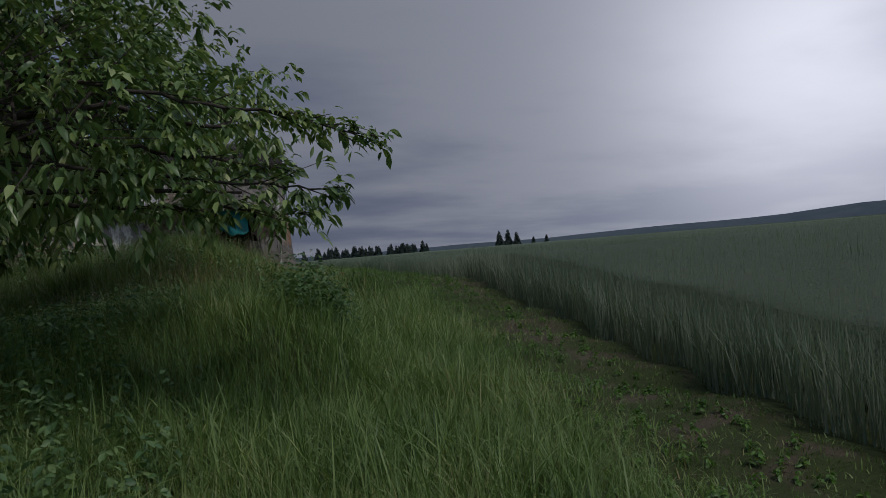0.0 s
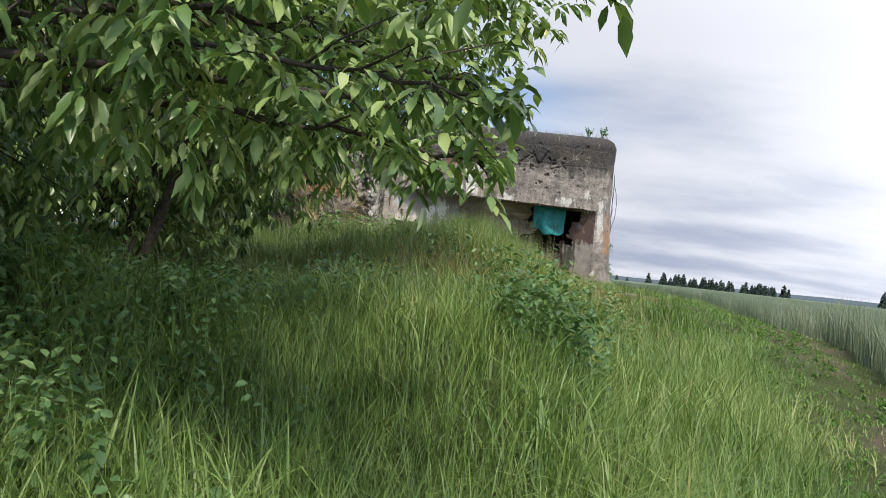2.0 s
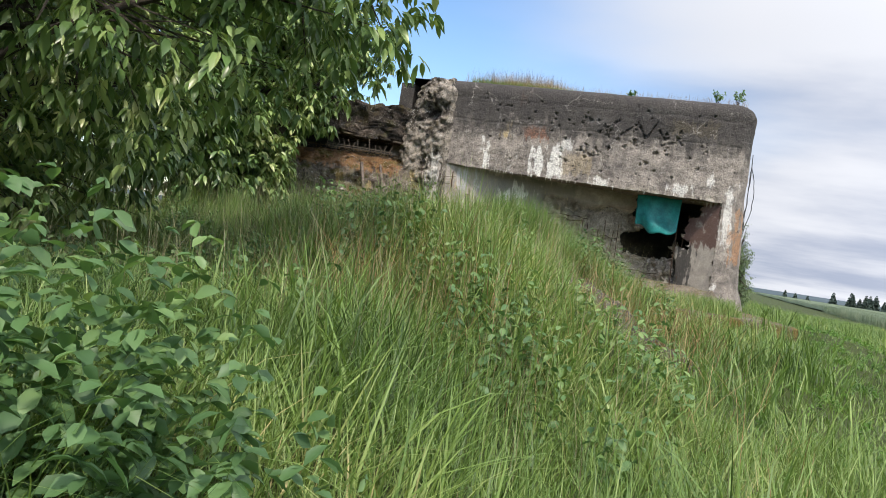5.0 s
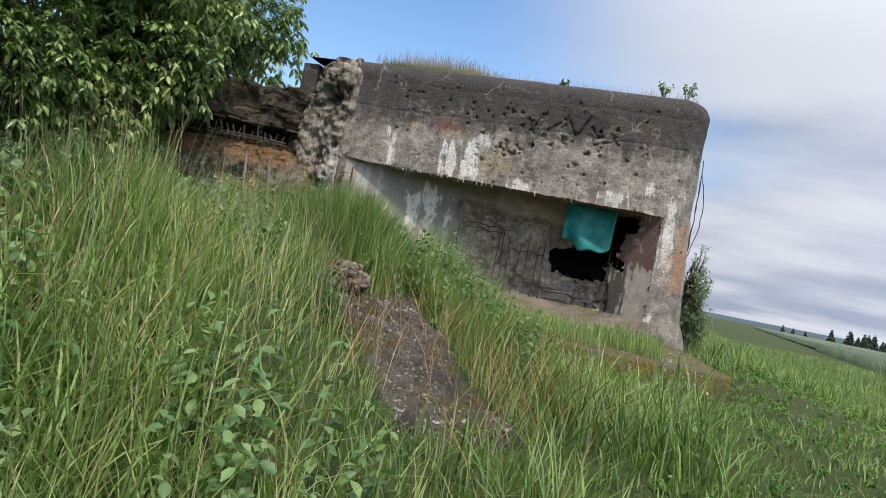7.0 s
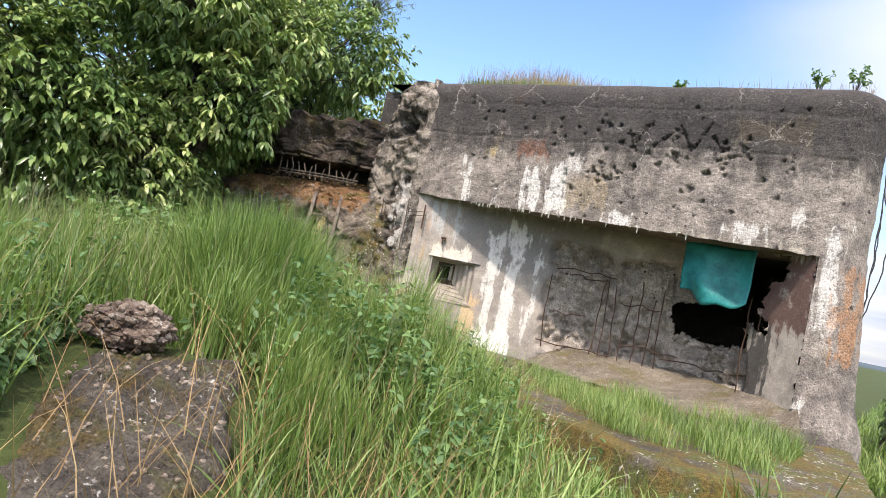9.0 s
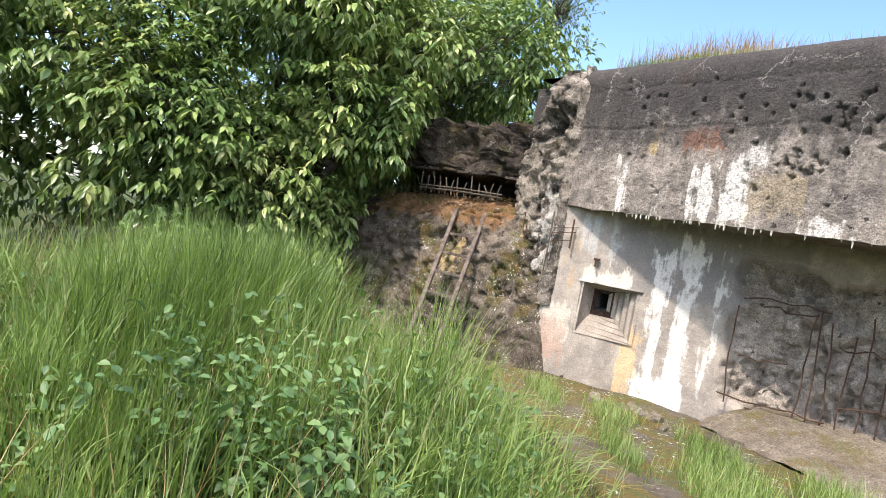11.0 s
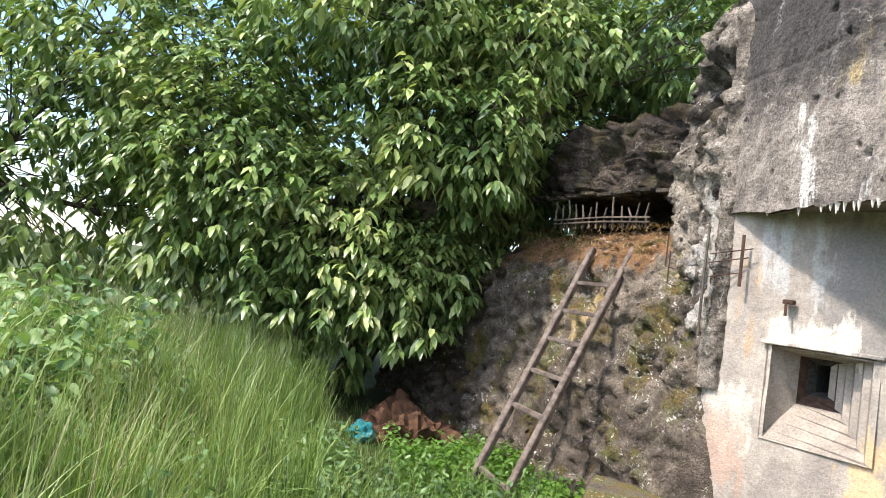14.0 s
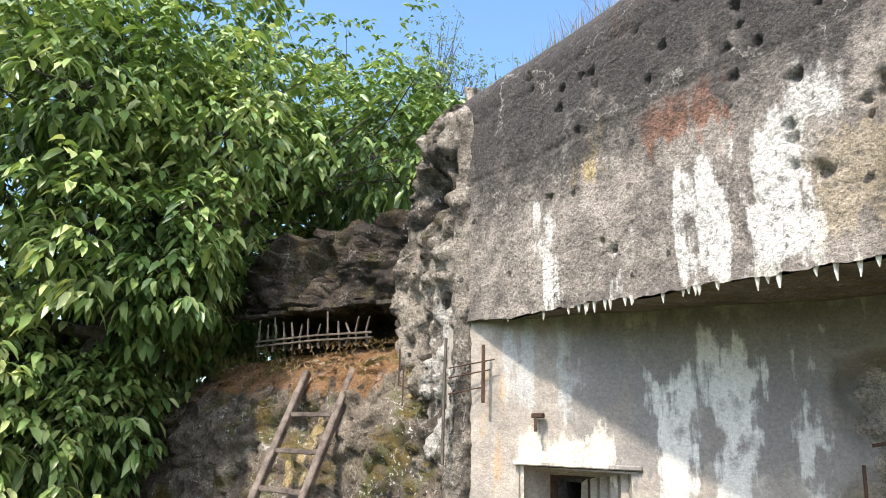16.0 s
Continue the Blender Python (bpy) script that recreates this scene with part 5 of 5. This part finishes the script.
# ---- concrete block in the mound ----
def pebble_bm(bm, at, size, rng, sub=1):
    """An uneven pebble."""
    made = bmesh.ops.create_icosphere(bm, subdivisions=sub, radius=1.0)
    st = Vector((rng.uniform(0.7, 1.3), rng.uniform(0.7, 1.3), rng.uniform(0.5, 0.9)))
    tilt = Matrix.Rotation(rng.uniform(0, 6.3), 3, "Z") @ Matrix.Rotation(rng.uniform(-0.5, 0.5), 3, "X")
    for v in made["verts"]:
        q = v.co * (1 + 0.3 * noise.noise(v.co * 1.7 + Vector(at) * 31))
        v.co = Vector(at) + tilt @ Vector((q.x * st.x, q.y * st.y, q.z * st.z)) * size


def block():
    rng = random.Random(29)
    ob = thing("concrete_block", "tilted mossy concrete block sunk in the mound", "concrete block", (3.95, -6.6, 0.0))
    turn = Matrix.Rotation(math.atan2(-0.69, 0.724), 4, "Z") @ Matrix.Rotation(math.atan(0.36), 4, "Y")

    def crown_z(x, y):
        return 0.08 + 0.045 * rough3((x, y, 3), 2.5, 5) + 0.022 * rocky((x, y, 1.0), 5.0) + 0.014 * rough3((x, y, 0), 16.0, 3)

    bm = bmesh.new()
    bmesh.ops.create_grid(bm, x_segments=110, y_segments=64, size=1.0)
    for v in bm.verts:
        u, w = v.co.x, v.co.y
        x, y = u * 0.95 - 0.04, w * (0.42 + 0.06 * u)
        edge = max(abs(u), abs(w))
        z = crown_z(x, y) - 0.06 * float(smooth(0.80, 0.96, edge)) - 0.45 * float(smooth(0.95, 0.99, edge))
        v.co = turn @ Vector((x + 0.06 * rough3((x, y, 8), 2.0, 3), y + 0.08 * rough3((y, x, 4), 2.0, 4), z))
    part("slab", bm, BLOCK, ob, "lichen-flecked sloping slab", True)
    bm = bmesh.new()
    for _ in range(420):
        x, y = rng.uniform(-0.92, 0.82), rng.uniform(-0.36, 0.36)
        pebble_bm(bm, turn @ Vector((x + 0.06 * rough3((x, y, 8), 2.0, 3), y + 0.08 * rough3((y, x, 4), 2.0, 4), crown_z(x, y) - 0.002)), rng.choice((0.006, 0.008, 0.010, 0.016)), rng)
    tagged(part("pebbles", bm, PEBBLE, ob, "pale gravel set in the slab"), kind="stuff")
    bm = bmesh.new()
    bmesh.ops.create_icosphere(bm, subdivisions=5, radius=1.0)
    heart = Vector((-1.00, -0.20, 0.10))
    for v in bm.verts:
        q = v.co.copy()
        v.co = turn @ (heart + Vector((q.x * 0.15, q.y * 0.21, q.z * 0.12)) * (1 + 0.28 * rough3(q, 2.2, 4) + 0.16 * rocky(q, 3.0)))
    lump = part("lump", bm, STONE, ob, "crumbling stony lump at its head")
    for _ in range(90):
        d = Vector((rng.gauss(0, 1), rng.gauss(0, 1), abs(rng.gauss(0, 1)))).normalized()
        at = turn @ (heart + Vector((d.x * 0.15, d.y * 0.21, d.z * 0.12)) * (1.0 + 0.25 * rough3(d, 2.2, 4) + 0.10 * rocky(d, 3.0)))
        bm = bmesh.new()
        pebble_bm(bm, at, rng.uniform(0.012, 0.032), rng)
        part("pebble", bm, PEBBLE, lump)


block()


# ---- turquoise sheet in the breach ----
def hanging_sheet():
    rows = []
    for z in np.linspace(2.02, 1.40, 22):
        row = []
        for x in np.linspace(3.80, 4.62, 26):
            low = (2.02 - z) / 0.62
            xx = x + 0.05 * low * math.sin(x * 4)
            zz = z + low * 0.10 * math.sin(x * 5.0 + 2.0) - 0.03 * low * math.sin(x * 17)
            row.append((xx, 0.46 + 0.05 * math.sin(x * 9 + z * 3) + 0.03 * math.sin(z * 14 + x * 5) * low - 0.05 * low, zz))
        rows.append(row)
    bm = sheet(rows)
    bmesh.ops.solidify(bm, geom=bm.faces[:], thickness=0.004)
    ob = part("hanging_sheet", bm, TEAL, None, "torn turquoise plastic sheet hanging in the breach", True)
    tagged(ob, category="plastic sheet")


hanging_sheet()


def ground_bag():
    bm = bmesh.new()
    bmesh.ops.create_icosphere(bm, subdivisions=4, radius=1.0)
    base = Vector((-1.75, -2.25, float(land(-1.75, -2.25))))
    for v in bm.verts:
        q = v.co.copy()
        v.co = base + Vector((q.x * 0.15, q.y * 0.11, max(q.z, -0.3) * 0.10 + 0.04)) + q * 0.05 * rough3(q, 2.5, 4)
    ob = part("plastic_bag", bm, plain("blue green plastic", col(0.01, 0.10, 0.12), col(0.03, 0.22, 0.22), 9, 0.4), None, "crumpled blue-green plastic bag on the ground")
    tagged(ob, category="bag")


ground_bag()


def sticks():
    rng = random.Random(7)
    ob = thing("stick_fence", "row of bare sticks across the low opening", "stick fence", (-1.9, -0.35, 2.1))
    at = Vector(ob.location)
    for i in range(13):
        k = i / 12
        x, y = -1.15 - 1.25 * k, -0.10 - 0.44 * k
        bm = bmesh.new()
        h = rng.uniform(0.18, 0.30)
        pts = [Vector((x + rng.uniform(-0.03, 0.03), y + rng.uniform(-0.02, 0.02), 2.08)) - at, Vector((x + rng.uniform(-0.05, 0.05), y, 2.08 + h / 2)) - at, Vector((x + rng.uniform(-0.07, 0.07), y, 2.08 + h)) - at]
        part("stick", tube(bm, pts, [0.012, 0.010, 0.007], 5), STICK, ob)
    for z in (2.13, 2.17):
        bm = bmesh.new()
        part("cross_stick", tube(bm, [Vector((-1.1, -0.10, z)) - at, Vector((-1.7, -0.30, z + 0.015)) - at, Vector((-2.4, -0.56, z)) - at], 0.009, 5), STICK, ob)


sticks()


def cables():
    rng = random.Random(3)
    ob = thing("loose_cables", "loose black cables hanging at the bunker corner", "cable", (5.76, 0.4, 1.0))
    at = Vector(ob.location)
    for k in range(3):
        bm = bmesh.new()
        pts = [Vector((5.73 + (0.02 + 0.10 * (k == 1)) * math.sin(math.pi * t) + rng.uniform(-0.01, 0.01), 0.42 + 0.05 * k, 3.0 - 0.15 * k - (1.7 - 0.3 * k) * t)) - at for t in np.linspace(0, 1, 14)]
        part("cable", tube(bm, pts, 0.007, 5), CABLE, ob)


cables()


def roof_shrub(x, y, h, seed):
    rng = np.random.default_rng(seed)
    ob = thing("roof_shrub", "small seedling shrub growing on the roof edge", "shrub", (x, y, TOP - 0.02), "roof shrubs")
    bm = bmesh.new()
    ends = []
    for i in range(7):
        e = Vector((rng.uniform(-0.5, 0.5) * h, rng.uniform(-0.3, 0.3) * h, h * rng.uniform(0.5, 1.0)))
        tube(bm, [Vector((0, 0, -0.04)), e * 0.5 + Vector((0, 0, 0.03)), e], [0.006, 0.004, 0.002], 4)
        ends += [e * rng.uniform(0.5, 1.0) for _ in range(9)]
    part("stems", bm, BARK, ob)
    o = np.array([tuple(e) for e in ends])
    crown = leaves("leaves", np.repeat(o, 2, 0), rng.normal(size=(len(o) * 2, 3)), rng.uniform(0.03, 0.06, len(o) * 2), WEEDS, seed, 0.2, 0.6)
    crown.parent = ob


roof_shrub(4.95, 0.28, 0.26, 301)
roof_shrub(5.30, 0.32, 0.32, 302)
roof_shrub(3.4, 0.35, 0.14, 303)


# ---- distance ----
def conifer(x, y, h, seed):
    rng = np.random.default_rng(seed)
    z0 = float(land(x, y))
    ob = thing("conifer", "distant dark conifer beyond the field", "tree", (x, y, z0), "distant conifers")
    bm = bmesh.new()
    part("trunk", tube(bm, [(0, 0, -0.2), (0, 0, h * 0.9)], [h * 0.02, h * 0.006], 5), BARK, ob)
    n = 220
    k = rng.uniform(0.06, 1, n)
    q = rng.uniform(0, math.tau, n)
    o = np.stack([0 * k, 0 * k, h * k], -1)
    a = np.stack([np.cos(q), np.sin(q), -0.25 + 0 * q], -1)
    crown = leaves("crown", o, a, h * 0.34 * (1.05 - k) ** 0.7 * rng.uniform(0.5, 1.2, n) + 0.2, NEEDLE, seed, 0.1, 0.6)
    crown.parent = ob


far_rng = random.Random(17)
for i in range(46):
    k = i / 45
    conifer(106 + 66 * k + far_rng.uniform(-2, 2), 400 + far_rng.uniform(-12, 12), far_rng.uniform(4.5, 8.0), 400 + i)
for dx, h in ((-4, 8.0), (1, 8.5), (6, 7.0), (16, 4.0), (24, 4.5)):
    conifer(178 + dx, 300, h, 450 + int(dx))
for x, h in ((96, 6.5), (73, 4.0), (78, 3.5), (84, 3.0)):
    conifer(x, 400, h, 470 + x)


def hills():
    rows = []
    for k, up in ((0, -3.0), (0.5, 0.7), (1, 1.0)):
        row = []
        for i in range(81):
            b = radians(-70 + 200 * i / 80)
            hgt = 8 + 22 * float(smooth(radians(28), radians(62), b)) * (0.75 + 0.25 * math.sin(i * 0.9)) + 3 * rough3((i * 0.3, 0, 0), 1.0, 4)
            d = 1500 + 250 * k
            row.append((d * math.sin(b), d * math.cos(b), hgt * up if up > 0 else up))
        rows.append(row)
    ob = part("hills", sheet(rows), plain("distant wooded hills", col(0.05, 0.075, 0.09), col(0.075, 0.10, 0.11), 0.02, 1.0), None, "low bluish hills on the horizon", True)
    tagged(ob, category="hills", kind="structure")


hills()


def fallen_stones():
    rng = random.Random(23)
    bm = bmesh.new()
    bmesh.ops.create_icosphere(bm, subdivisions=2, radius=0.06)
    for v in bm.verts:
        v.co += v.co.normalized() * 0.05 * rough3(v.co, 9.0, 3)
    first = part("stone", bm, APRON, None)
    first.location = (1.75, -0.25, 0.13)
    tagged(first, "fallen lump of pale concrete on the ledge", "stone", "fallen stones")
    for i in range(17):
        x, y = 1.8 + rng.gauss(0, 0.22), -0.30 + rng.gauss(0, 0.16)
        m = pose(x, y, 0.125, rng.uniform(0, 360), rng.uniform(0, 360), rng.uniform(0, 360))
        ob = copy_thing(first, m)
        ob.scale = [rng.uniform(0.4, 1.1)] * 3


fallen_stones()


def earth_bank():
    """Bare reddish earth and roots below the hanging branches."""
    bm = bmesh.new()
    bmesh.ops.create_icosphere(bm, subdivisions=5, radius=1.0)
    base = Vector((-2.35, -1.75, float(land(-2.35, -1.75)) - 0.1))
    for v in bm.verts:
        q = v.co.copy()
        v.co = base + Vector((q.x * 0.85, q.y * 0.60, max(q.z, -0.4) * 0.5)) * (1 + 0.30 * rough3(q, 1.8, 4)) + q * 0.10 * rocky(q, 5.0) + q * 0.05 * rough3(q, 9.0, 4)
    ob = part("earth_bank", bm, plain("red brown earth", col(0.030, 0.018, 0.012), col(0.115, 0.058, 0.032), 9, 0.95, bump=0.9), None, "bare reddish-brown earth bank under the branches")
    tagged(ob, category="earth bank", kind="structure")


earth_bank()
